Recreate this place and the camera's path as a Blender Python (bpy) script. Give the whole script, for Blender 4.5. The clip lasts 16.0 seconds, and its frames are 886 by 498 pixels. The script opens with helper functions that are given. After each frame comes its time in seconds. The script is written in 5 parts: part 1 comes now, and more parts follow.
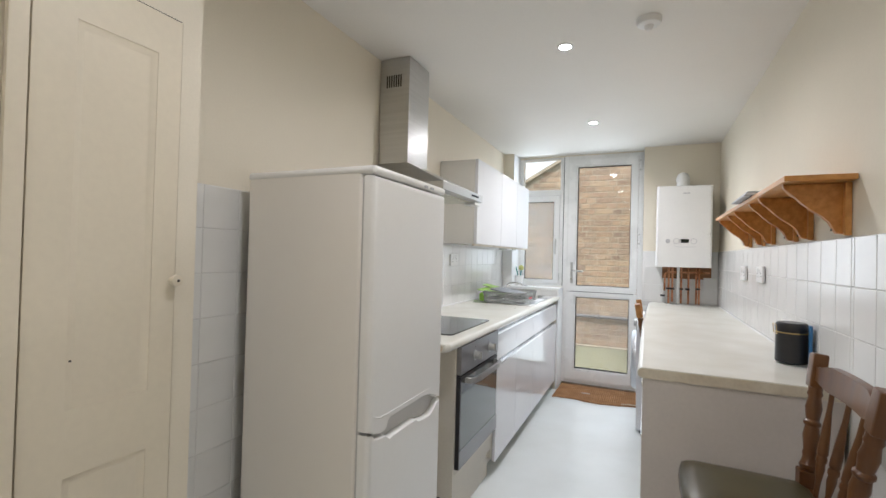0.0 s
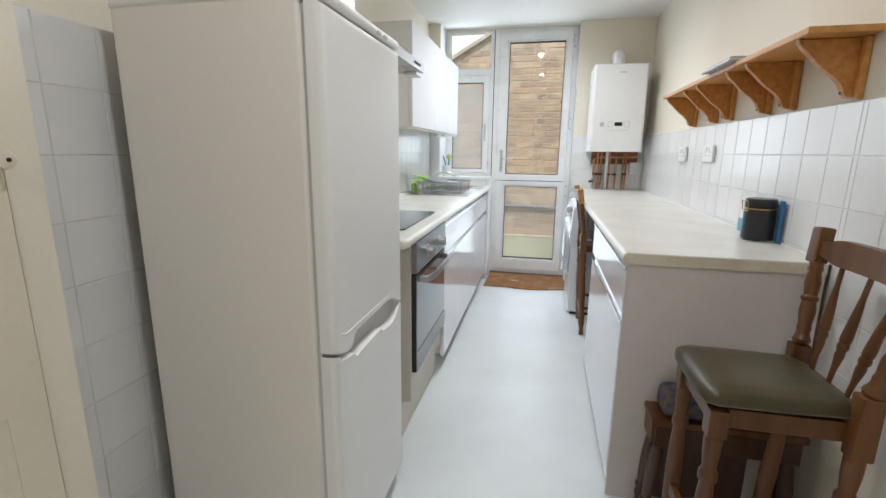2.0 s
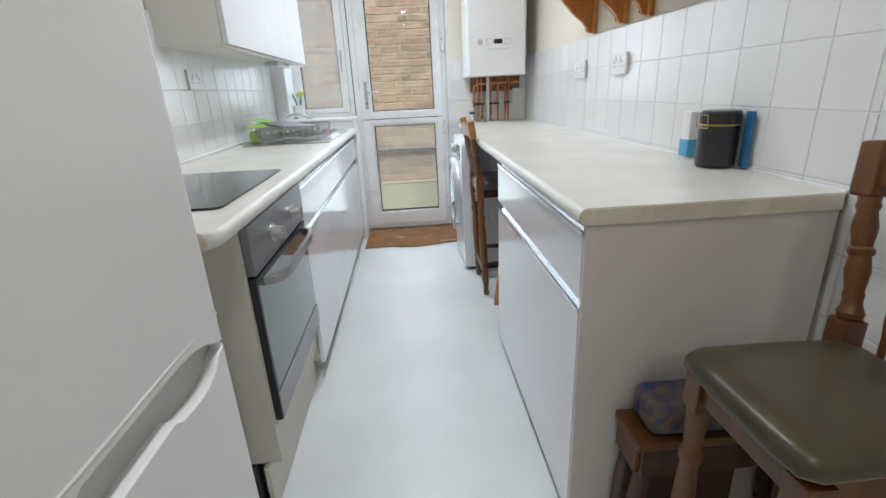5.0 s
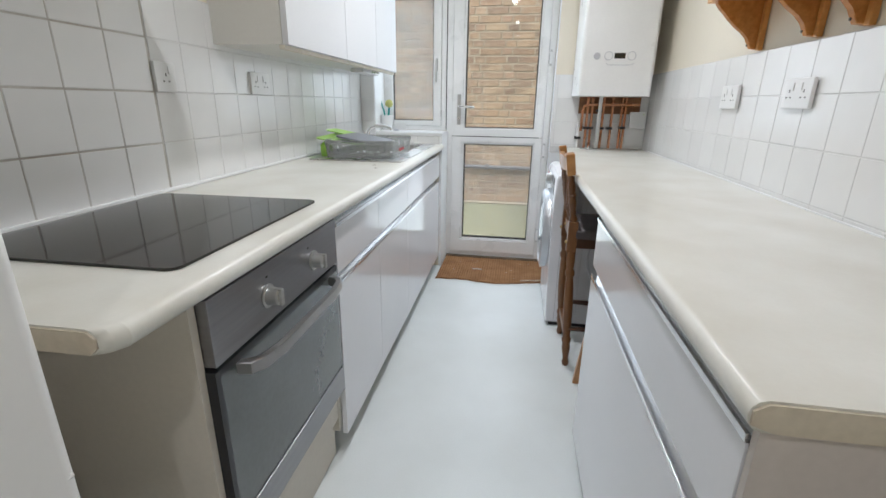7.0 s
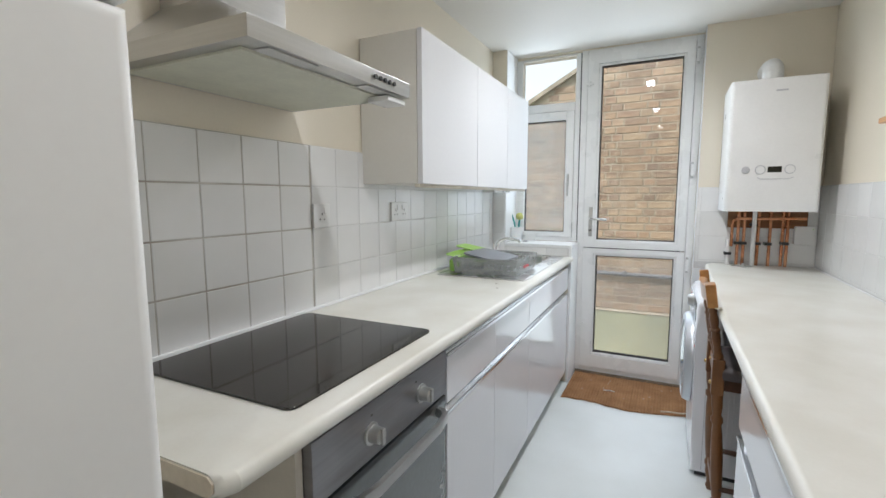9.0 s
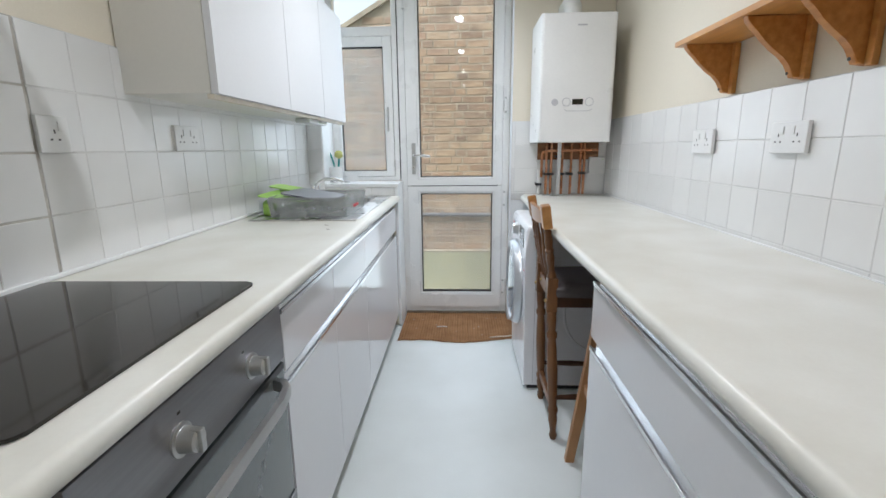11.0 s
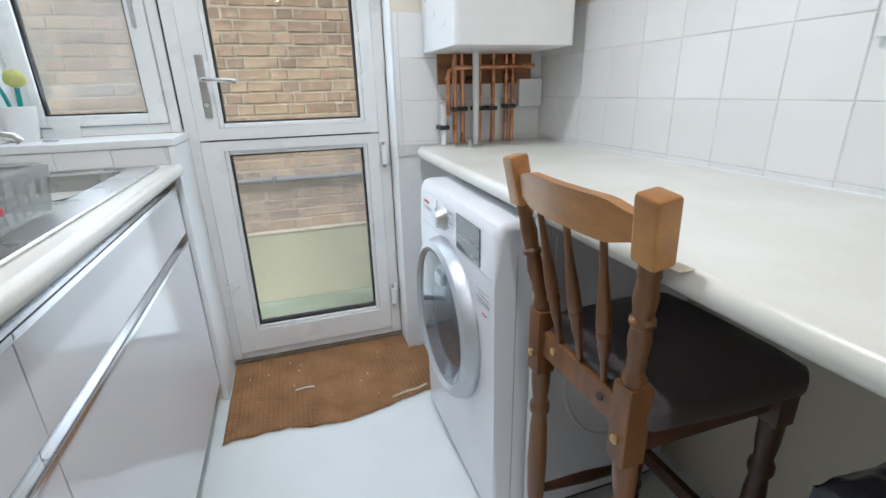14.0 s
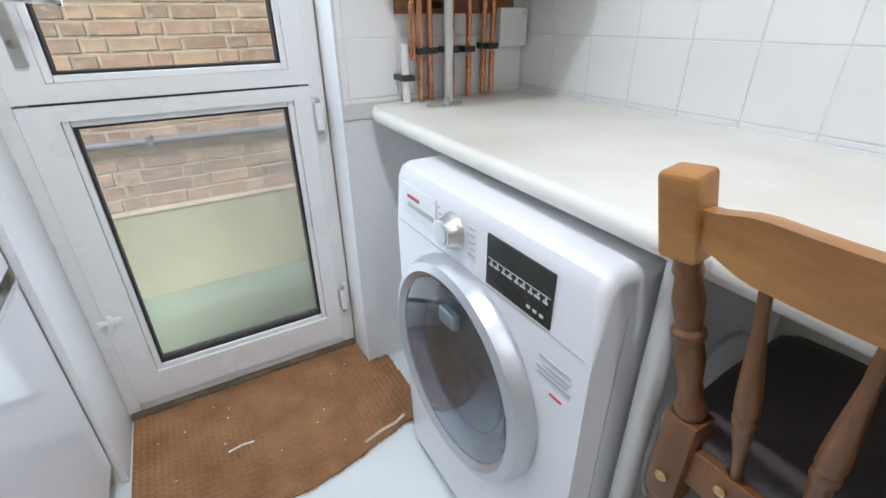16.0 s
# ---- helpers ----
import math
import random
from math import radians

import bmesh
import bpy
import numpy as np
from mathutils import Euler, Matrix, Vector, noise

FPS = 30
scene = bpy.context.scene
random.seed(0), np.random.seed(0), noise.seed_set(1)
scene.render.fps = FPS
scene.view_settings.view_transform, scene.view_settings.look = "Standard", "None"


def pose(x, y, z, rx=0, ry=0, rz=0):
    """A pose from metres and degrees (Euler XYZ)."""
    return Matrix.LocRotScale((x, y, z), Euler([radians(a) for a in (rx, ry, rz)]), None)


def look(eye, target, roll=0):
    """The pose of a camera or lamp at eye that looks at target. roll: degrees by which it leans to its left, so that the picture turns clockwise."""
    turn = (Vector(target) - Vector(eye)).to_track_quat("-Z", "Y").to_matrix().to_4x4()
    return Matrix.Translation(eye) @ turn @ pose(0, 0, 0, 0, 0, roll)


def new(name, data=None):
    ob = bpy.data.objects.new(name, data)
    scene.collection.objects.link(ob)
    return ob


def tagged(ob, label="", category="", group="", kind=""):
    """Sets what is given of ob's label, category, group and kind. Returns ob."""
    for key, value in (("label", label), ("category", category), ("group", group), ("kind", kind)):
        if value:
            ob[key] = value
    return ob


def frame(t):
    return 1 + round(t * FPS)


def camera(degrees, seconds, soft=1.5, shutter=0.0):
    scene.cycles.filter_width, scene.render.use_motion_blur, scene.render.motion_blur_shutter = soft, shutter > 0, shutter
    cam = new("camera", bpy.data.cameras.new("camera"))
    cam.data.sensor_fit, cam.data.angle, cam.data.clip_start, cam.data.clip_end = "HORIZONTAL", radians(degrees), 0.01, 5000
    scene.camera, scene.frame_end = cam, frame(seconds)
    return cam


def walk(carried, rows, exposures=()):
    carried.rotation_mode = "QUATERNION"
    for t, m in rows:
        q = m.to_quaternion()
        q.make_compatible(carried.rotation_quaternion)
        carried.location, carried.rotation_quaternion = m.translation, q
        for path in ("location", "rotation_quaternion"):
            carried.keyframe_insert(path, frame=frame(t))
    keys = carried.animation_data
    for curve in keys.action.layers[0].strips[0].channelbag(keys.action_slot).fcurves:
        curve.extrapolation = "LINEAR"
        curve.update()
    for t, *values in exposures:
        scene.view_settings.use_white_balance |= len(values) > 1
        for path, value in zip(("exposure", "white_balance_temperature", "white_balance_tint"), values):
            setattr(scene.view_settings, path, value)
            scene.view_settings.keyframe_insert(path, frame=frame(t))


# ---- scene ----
cam = camera(88.9, 16.0)
PATH = [
    (0, (1.347, -4.761, 1.278), (0.518, -2.941, 1.304), 1.5),
    (0.5, (1.302, -4.733, 1.263), (0.53, -2.889, 1.197), 1.6),
    (1, (1.182, -4.66, 1.255), (0.535, -2.777, 1.063), 1.7),
    (1.5, (1.094, -4.614, 1.254), (0.571, -2.71, 0.933), 1.5),
    (2, (1.057, -4.533, 1.214), (0.637, -2.624, 0.792), 0.6),
    (2.5, (1.023, -4.375, 1.169), (0.713, -2.458, 0.692), -0.3),
    (3, (0.998, -4.247, 1.15), (0.826, -2.312, 0.673), -0.4),
    (3.5, (0.949, -4.075, 1.146), (0.923, -2.133, 0.666), -0.7),
    (3.7, (0.95, -4.032, 1.146), (1.014, -2.099, 0.64), -1.5),
    (5.8, (1.073, -3.8, 1.144), (1.172, -1.924, 0.456), -3.0),
    (6, (1.095, -3.759, 1.149), (1.133, -1.873, 0.485), -2.0),
    (6.5, (1.085, -3.634, 1.151), (1.008, -1.737, 0.524), -0.5),
    (7, (1.073, -3.446, 1.178), (0.776, -1.567, 0.561), 0.8),
    (7.5, (1.095, -3.393, 1.18), (0.516, -1.567, 0.603), 1.6),
    (8, (1.123, -3.389, 1.214), (0.277, -1.638, 0.746), 1.3),
    (8.5, (1.126, -3.408, 1.284), (0.181, -1.673, 0.975), 0.6),
    (9, (1.14, -3.417, 1.303), (0.252, -1.639, 1.079), -0.2),
    (9.5, (1.129, -3.396, 1.279), (0.43, -1.54, 1.02), -0.9),
    (10, (1.062, -3.398, 1.257), (0.61, -1.482, 0.909), -1.1),
    (10.2, (1.043, -3.394, 1.249), (0.687, -1.463, 0.866), -1.2),
    (12.3, (0.897, -2.589, 1.133), (1.025, -0.645, 0.684), 0.3),
    (12.5, (0.885, -2.495, 1.149), (1.052, -0.553, 0.702), 0.1),
    (13, (0.895, -2.272, 1.123), (1.153, -0.349, 0.641), -1.0),
    (13.5, (0.926, -2.048, 1.131), (1.307, -0.169, 0.562), -1.2),
    (14, (0.906, -1.912, 1.104), (1.484, -0.117, 0.436), -1.5),
    (14.5, (0.829, -1.687, 1.13), (1.61, -0.037, 0.312), -1.3),
    (15, (0.808, -1.545, 1.101), (1.698, -0.038, 0.133), -1.8),
    (15.5, (0.872, -1.434, 1.068), (1.768, 0.024, 0.034), -1.1),
    (16, (0.89, -1.4, 1.115), (1.784, 0.135, 0.197), -0.6),
]
walk(cam, [(t, look(eye, target, roll)) for t, eye, target, roll in PATH], [(0, 1.02, 6220, 11), (2, 1.07, 6050, 9), (3.5, 1.04, 5850, 7), (6.5, 0.92, 6030, 9), (9, 0.90, 6080, 9), (12.5, 0.87, 5860, 8), (14, 0.94, 5880, 8), (16, 1.06, 5920, 10)])
SKY_STRENGTH, SUN_STRENGTH, DOOR_WATTS, SPOT_WATTS = 0.15, 2.8, 2.2, 19.0

# ---- world, daylight, lamps ----
world = bpy.data.worlds.new("sky")
scene.world = world
world.use_nodes = True
wn = world.node_tree.nodes
sky = wn.new("ShaderNodeTexSky")
sky.sky_type = "NISHITA"
sky.sun_disc = False
sky.dust_density = 2.0
sky.sun_elevation = radians(52)
sky.sun_rotation = radians(250)
wn["Background"].inputs["Strength"].default_value = SKY_STRENGTH
pale = wn.new("ShaderNodeHueSaturation")      # thin cloud takes most of the blue out of the sky
pale.inputs["Saturation"].default_value = 0.12
world.node_tree.links.new(sky.outputs["Color"], pale.inputs["Color"])
world.node_tree.links.new(pale.outputs["Color"], wn["Background"].inputs["Color"])

sun_data = bpy.data.lights.new("sun", "SUN")
sun_data.energy, sun_data.angle, sun_data.color = SUN_STRENGTH, radians(18), (1.0, 0.98, 0.95)
sun = new("sun", sun_data)
sun.matrix_basis = look((-4, -3, 8), (0.8, 1.6, 0.5))


def daylight(name, cx, cz, w, h, watts):
    """Sky light that enters through a pane."""
    d = bpy.data.lights.new(name, "AREA")
    d.shape, d.size, d.size_y, d.energy, d.color = "RECTANGLE", w, h, watts, (0.80, 0.91, 1.0)
    new(name, d).matrix_basis = look((cx, -0.05, cz), (cx, -2.0, cz - 0.15))


daylight("door_daylight", 0.93, 1.60, 0.46, 1.15, DOOR_WATTS)
daylight("door_daylight", 0.93, 0.53, 0.46, 0.66, DOOR_WATTS * 0.3)
daylight("window_daylight", 0.30, 1.70, 0.36, 1.2, DOOR_WATTS * 0.7)

# the last downlight is an unseen addition that lights the south end
SPOTS = ((0.95, -2.49, 0.92), (0.94, -1.13, 1.32), (0.97, -3.95, 0.56), (0.97, -5.4, 0.66))
CEIL = 2.33
for sx, sy, share in SPOTS:
    d = bpy.data.lights.new("downlight_beam", "SPOT")
    d.energy, d.spot_size, d.spot_blend, d.shadow_soft_size, d.color = SPOT_WATTS * share, radians(170), 0.85, 0.035, (1.0, 0.965, 0.955)
    new("downlight_beam", d).matrix_basis = look((sx, sy, CEIL - 0.015), (sx, sy + 0.001, 0))


# ---- materials ----
def mat(name, rgb, rough=0.5, metal=0.0, var=0.06, scale=5.0, bump=0.0, bscale=80.0, rgb2=None, coat=0.0, rnd=0.0, stretch=(1, 1, 1), rvar=0.08, detail=4.0, span=(0.32, 0.68)):
    m = bpy.data.materials.new(name)
    m.use_nodes = True
    nt = m.node_tree
    n, link = nt.nodes, nt.links.new
    b = n["Principled BSDF"]
    co = n.new("ShaderNodeTexCoord")
    mp = n.new("ShaderNodeMapping")
    mp.inputs["Scale"].default_value = stretch
    link(co.outputs["Object"], mp.inputs["Vector"])
    big = n.new("ShaderNodeTexNoise")
    big.inputs["Scale"].default_value, big.inputs["Detail"].default_value = scale, detail
    link(mp.outputs["Vector"], big.inputs["Vector"])
    fine = n.new("ShaderNodeTexNoise")
    fine.inputs["Scale"].default_value, fine.inputs["Detail"].default_value = bscale, 3.0
    link(mp.outputs["Vector"], fine.inputs["Vector"])
    ramp = n.new("ShaderNodeValToRGB")
    ramp.color_ramp.elements[0].position, ramp.color_ramp.elements[1].position = span
    dark = rgb2 or tuple(c * (1 - 2 * var) for c in rgb)
    ramp.color_ramp.elements[0].color, ramp.color_ramp.elements[1].color = (*dark, 1), (*rgb, 1)
    link(big.outputs["Fac"], ramp.inputs["Fac"])
    tint = n.new("ShaderNodeHueSaturation")
    link(ramp.outputs["Color"], tint.inputs["Color"])
    value = n.new("ShaderNodeMapRange")
    value.inputs["From Min"].default_value, value.inputs["From Max"].default_value = 0.3, 0.7
    value.inputs["To Min"].default_value, value.inputs["To Max"].default_value = 1 - var * 0.6, 1 + var * 0.4
    link(fine.outputs["Fac"], value.inputs["Value"])
    if rnd:
        info = n.new("ShaderNodeObjectInfo")
        spread = n.new("ShaderNodeMapRange")
        spread.inputs["To Min"].default_value, spread.inputs["To Max"].default_value = 1 - rnd, 1 + rnd * 0.3
        link(info.outputs["Random"], spread.inputs["Value"])
        mul = n.new("ShaderNodeMath")
        mul.operation = "MULTIPLY"
        link(value.outputs["Result"], mul.inputs[0])
        link(spread.outputs["Result"], mul.inputs[1])
        link(mul.outputs["Value"], tint.inputs["Value"])
    else:
        link(value.outputs["Result"], tint.inputs["Value"])
    link(tint.outputs["Color"], b.inputs["Base Color"])
    rr = n.new("ShaderNodeMapRange")
    rr.inputs["To Min"].default_value, rr.inputs["To Max"].default_value = max(0.02, rough - rvar), min(1, rough + rvar)
    link(big.outputs["Fac"], rr.inputs["Value"])
    link(rr.outputs["Result"], b.inputs["Roughness"])
    b.inputs["Metallic"].default_value = metal
    b.inputs["Coat Weight"].default_value = coat
    if bump:
        bp = n.new("ShaderNodeBump")
        bp.inputs["Strength"].default_value, bp.inputs["Distance"].default_value = bump, 0.002
        link(fine.outputs["Fac"], bp.inputs["Height"])
        link(bp.outputs["Normal"], b.inputs["Normal"])
    return m


def glass(name, rgb=(0.97, 0.99, 0.98), haze=0.0):
    m = bpy.data.materials.new(name)
    m.use_nodes = True
    nt = m.node_tree
    n, link = nt.nodes, nt.links.new
    clear, shine, mix, lw, power, gain = (n.new(k) for k in ("ShaderNodeBsdfTransparent", "ShaderNodeBsdfGlossy", "ShaderNodeMixShader", "ShaderNodeLayerWeight", "ShaderNodeMath", "ShaderNodeMath"))
    clear.inputs["Color"].default_value = (*rgb, 1)
    shine.inputs["Roughness"].default_value = 0.02
    power.operation, gain.operation = "POWER", "MULTIPLY_ADD"
    power.inputs[1].default_value = 5.0
    gain.inputs[1].default_value, gain.inputs[2].default_value = 0.9, 0.045
    lw.inputs["Blend"].default_value = 0.5
    link(lw.outputs["Facing"], power.inputs[0])
    link(power.outputs["Value"], gain.inputs[0])
    link(gain.outputs["Value"], mix.inputs["Fac"])
    link(clear.outputs["BSDF"], mix.inputs[1])
    link(shine.outputs["BSDF"], mix.inputs[2])
    last = mix
    if haze:
        film, more, ns, rg, co = (n.new(k) for k in ("ShaderNodeBsdfDiffuse", "ShaderNodeMixShader", "ShaderNodeTexNoise", "ShaderNodeMapRange", "ShaderNodeTexCoord"))
        film.inputs["Color"].default_value = (0.75, 0.77, 0.8, 1)
        ns.inputs["Scale"].default_value = 3.0
        link(co.outputs["Object"], ns.inputs["Vector"])
        rg.inputs["To Min"].default_value, rg.inputs["To Max"].default_value = 0, haze * 2
        link(ns.outputs["Fac"], rg.inputs["Value"])
        link(rg.outputs["Result"], more.inputs["Fac"])
        link(mix.outputs["Shader"], more.inputs[1])
        link(film.outputs["BSDF"], more.inputs[2])
        last = more
    link(last.outputs["Shader"], n["Material Output"].inputs["Surface"])
    return m


def glow(name, rgb, strength):
    m = bpy.data.materials.new(name)
    m.use_nodes = True
    b = m.node_tree.nodes["Principled BSDF"]
    b.inputs["Base Color"].default_value = (*rgb, 1)
    b.inputs["Emission Color"].default_value = (*rgb, 1)
    b.inputs["Emission Strength"].default_value = strength
    return m


def brick_mat():
    m = mat("stock_brick", (0.56, 0.55, 0.54), 0.9, bump=0.6, bscale=90, scale=11, var=0.2)
    nt = m.node_tree
    n, link = nt.nodes, nt.links.new
    info, geo, add, fr, ramp, mix = (n.new(k) for k in ("ShaderNodeObjectInfo", "ShaderNodeNewGeometry", "ShaderNodeMath", "ShaderNodeMath", "ShaderNodeValToRGB", "ShaderNodeMix"))
    link(info.outputs["Random"], add.inputs[0])
    link(geo.outputs["Random Per Island"], add.inputs[1])
    fr.operation = "FRACT"
    link(add.outputs["Value"], fr.inputs[0])
    e = ramp.color_ramp.elements
    e[0].color, e[1].color = (0.36, 0.235, 0.155, 1), (0.47, 0.345, 0.24, 1)
    for p, c in ((0.2, (0.44, 0.31, 0.21)), (0.4, (0.25, 0.175, 0.135)), (0.55, (0.45, 0.325, 0.22)), (0.7, (0.31, 0.215, 0.155)), (0.85, (0.40, 0.265, 0.185))):
        k = e.new(p)
        k.color = (*c, 1)
    link(fr.outputs["Value"], ramp.inputs["Fac"])
    b = n["Principled BSDF"]
    old = b.inputs["Base Color"].links[0].from_socket
    mix.data_type, mix.blend_type = "RGBA", "OVERLAY"
    mix.inputs["Factor"].default_value = 0.7
    link(ramp.outputs["Color"], mix.inputs["A"])
    link(old, mix.inputs["B"])
    # soot and lime smears that run across neighbouring bricks
    spread, soot, smear, tone, lime = (n.new(k) for k in ("ShaderNodeMapping", "ShaderNodeTexNoise", "ShaderNodeTexNoise", "ShaderNodeMix", "ShaderNodeMix"))
    spread.inputs["Scale"].default_value = (1.0, 1.0, 2.6)
    link(geo.outputs["Position"], spread.inputs["Vector"])
    for tex, size in ((soot, 3.2), (smear, 17.0)):
        tex.inputs["Scale"].default_value, tex.inputs["Detail"].default_value = size, 6.0
        link(spread.outputs["Vector"], tex.inputs["Vector"])
    for node, tex, rgb, p0, p1, top, under in ((tone, soot, (0.17, 0.115, 0.085), 0.46, 0.72, 0.75, mix), (lime, smear, (0.56, 0.45, 0.33), 0.56, 0.72, 0.6, tone)):
        rng = n.new("ShaderNodeMapRange")
        rng.inputs["From Min"].default_value, rng.inputs["From Max"].default_value, rng.inputs["To Max"].default_value = p0, p1, top
        link(tex.outputs["Fac"], rng.inputs["Value"])
        node.data_type = "RGBA"
        link(rng.outputs["Result"], node.inputs["Factor"])
        link(under.outputs["Result"], node.inputs["A"])
        node.inputs["B"].default_value = (*rgb, 1)
    link(lime.outputs["Result"], b.inputs["Base Color"])
    return m


M_WALL = mat("cream_wall_paint", (0.82, 0.757, 0.63), 0.65, var=0.025, scale=1.2, bump=0.12, bscale=140)
M_CEIL = mat("white_ceiling_paint", (0.84, 0.82, 0.78), 0.7, var=0.02, scale=1.0, bump=0.1, bscale=120)
M_TRIMP = mat("cream_gloss_paint", (0.82, 0.745, 0.60), 0.4, var=0.03, scale=2.0, bump=0.08, bscale=60)
M_WHITEP = mat("white_gloss_paint", (0.88, 0.89, 0.89), 0.35, var=0.04, scale=3.0, bump=0.08, bscale=60)
M_FLOOR = mat("pale_vinyl_floor", (0.80, 0.84, 0.84), 0.32, var=0.035, scale=2.2, bump=0.05, bscale=220, rgb2=(0.715, 0.75, 0.74), detail=9)
M_TILE = mat("white_glazed_tile", (0.83, 0.83, 0.82), 0.2, var=0.02, scale=3.0, bump=0.05, bscale=9, rnd=0.04, rvar=0.04)
M_GROUT_L = mat("dirty_grout", (0.38, 0.345, 0.30), 0.9, var=0.2, scale=6, rgb2=(0.62, 0.60, 0.56))
M_GROUT_R = mat("pale_grout", (0.77, 0.765, 0.755), 0.9, var=0.1, scale=6)
M_TOP = mat("mottled_laminate_worktop", (0.80, 0.795, 0.74), 0.3, var=0.02, scale=5.0, rgb2=(0.69, 0.67, 0.595), bump=0.03, bscale=140, detail=6, span=(0.3, 0.7), rvar=0.0)
M_TOPEDGE = mat("worn_laminate_edge", (0.72, 0.66, 0.54), 0.45, var=0.1, scale=9, rgb2=(0.60, 0.52, 0.40))
M_GLOSS = mat("white_gloss_cabinet", (0.82, 0.82, 0.85), 0.12, var=0.012, scale=1.5, rvar=0.0)
M_CARC = mat("cream_cabinet_side", (0.76, 0.71, 0.62), 0.5, var=0.04, scale=2.0, bump=0.04)
M_WCDOOR = mat("satin_white_door", (0.71, 0.71, 0.715), 0.45, var=0.015, scale=1.5, rvar=0.02)
# cabinet cream toned down: the end panel's shade is put into its colour
M_ENDP = mat("shaded_end_panel", (0.66, 0.605, 0.56), 0.5, var=0.04, scale=2.0, bump=0.04)
M_CABW = mat("white_melamine", (0.71, 0.69, 0.635), 0.4, var=0.02, scale=2.0)
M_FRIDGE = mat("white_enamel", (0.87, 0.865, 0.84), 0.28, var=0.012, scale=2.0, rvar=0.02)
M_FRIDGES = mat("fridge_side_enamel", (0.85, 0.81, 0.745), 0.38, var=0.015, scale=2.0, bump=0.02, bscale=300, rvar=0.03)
M_GRIP = mat("pale_grey_moulding", (0.62, 0.615, 0.60), 0.4, var=0.02)
M_PLASTW = mat("white_plastic", (0.80, 0.80, 0.79), 0.3, var=0.02)
M_WM = mat("washing_machine_white", (0.84, 0.845, 0.88), 0.22, var=0.01)
M_UPVC = mat("white_upvc", (0.90, 0.905, 0.90), 0.28, var=0.025, scale=3)
M_SEAL = mat("black_rubber_seal", (0.02, 0.02, 0.025), 0.6)
M_GRIME = mat("grimy_concrete", (0.22, 0.17, 0.12), 0.9, var=0.2, scale=12)
M_DARK = mat("dark_gap", (0.05, 0.045, 0.04), 0.8)
M_STEEL = mat("brushed_steel", (0.60, 0.60, 0.59), 0.32, metal=1.0, var=0.05, scale=3, bump=0.05, bscale=60, stretch=(1, 1, 30))
M_STEELH = mat("brushed_steel_across", (0.34, 0.34, 0.35), 0.36, metal=1.0, var=0.06, scale=3, bump=0.05, bscale=60, stretch=(1, 1, 40))
M_HANDLE = mat("dulled_steel", (0.46, 0.45, 0.44), 0.33, metal=1.0, var=0.06, scale=6)
M_SINK = mat("stainless_sink", (0.66, 0.65, 0.64), 0.28, metal=1.0, var=0.06, scale=6, bump=0.04, bscale=200)
M_CHROME = mat("chrome", (0.85, 0.85, 0.86), 0.08, metal=1.0, var=0.02, rvar=0.04)
M_ALU = mat("aluminium_profile", (0.80, 0.80, 0.81), 0.2, metal=1.0, var=0.03)
M_FILTER = mat("greasy_filter", (0.70, 0.70, 0.58), 0.5, metal=0.0, var=0.06, scale=9)
M_HOB = mat("black_ceramic_glass", (0.018, 0.015, 0.013), 0.06, var=0.1, rvar=0.03)
M_OVENG = mat("dark_oven_glass", (0.10, 0.115, 0.115), 0.07, var=0.08, coat=0.5, rvar=0.03)
M_PINE = mat("orange_pine", (0.60, 0.27, 0.07), 0.38, var=0.1, scale=3.5, rgb2=(0.44, 0.17, 0.035), bump=0.1, bscale=40, stretch=(14, 2, 14))
M_PINEB = mat("orange_pine_board", (0.66, 0.33, 0.10), 0.38, var=0.1, scale=3.0, rgb2=(0.52, 0.23, 0.06), bump=0.1, bscale=40, stretch=(14, 1.2, 14))
M_RED = mat("reddish_stained_wood", (0.16, 0.064, 0.018), 0.32, var=0.1, scale=4, rgb2=(0.095, 0.034, 0.009), bump=0.1, bscale=50, stretch=(6, 6, 1))
# worn top rail wood, made paler for the light that falls on it
M_HONEY = mat("lit_worn_wood", (0.49, 0.245, 0.075), 0.33, var=0.12, scale=4, rgb2=(0.33, 0.145, 0.04), bump=0.1, bscale=50, stretch=(6, 1.2, 6))
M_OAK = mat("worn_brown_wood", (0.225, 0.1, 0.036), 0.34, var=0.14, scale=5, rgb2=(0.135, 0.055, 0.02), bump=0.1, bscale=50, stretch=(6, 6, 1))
# wood darkened to hold the shade under chair seats and worktop
M_SHADEW = mat("dark_shaded_wood", (0.085, 0.034, 0.016), 0.34, var=0.12, scale=4, rgb2=(0.05, 0.02, 0.01), bump=0.1, bscale=50, stretch=(6, 6, 1))
M_STOOLW = mat("light_beech", (0.50, 0.27, 0.12), 0.4, var=0.08, scale=4, rgb2=(0.40, 0.20, 0.085), bump=0.08, bscale=50, stretch=(6, 6, 1))
M_GREEN = mat("olive_vinyl", (0.074, 0.062, 0.026), 0.34, var=0.15, scale=5, rgb2=(0.042, 0.033, 0.016), bump=0.15, bscale=180)
M_BROWNV = mat("dark_brown_vinyl", (0.09, 0.073, 0.073), 0.42, var=0.15, scale=5, bump=0.12, bscale=120)
M_BLACKV = mat("black_vinyl", (0.045, 0.045, 0.06), 0.2, var=0.2, scale=9, bump=0.25, bscale=60)
M_FLORAL = mat("blue_floral_cloth", (0.03, 0.05, 0.15), 0.85, var=0.2, scale=38, rgb2=(0.17, 0.12, 0.065), bump=0.2, bscale=300, detail=1)
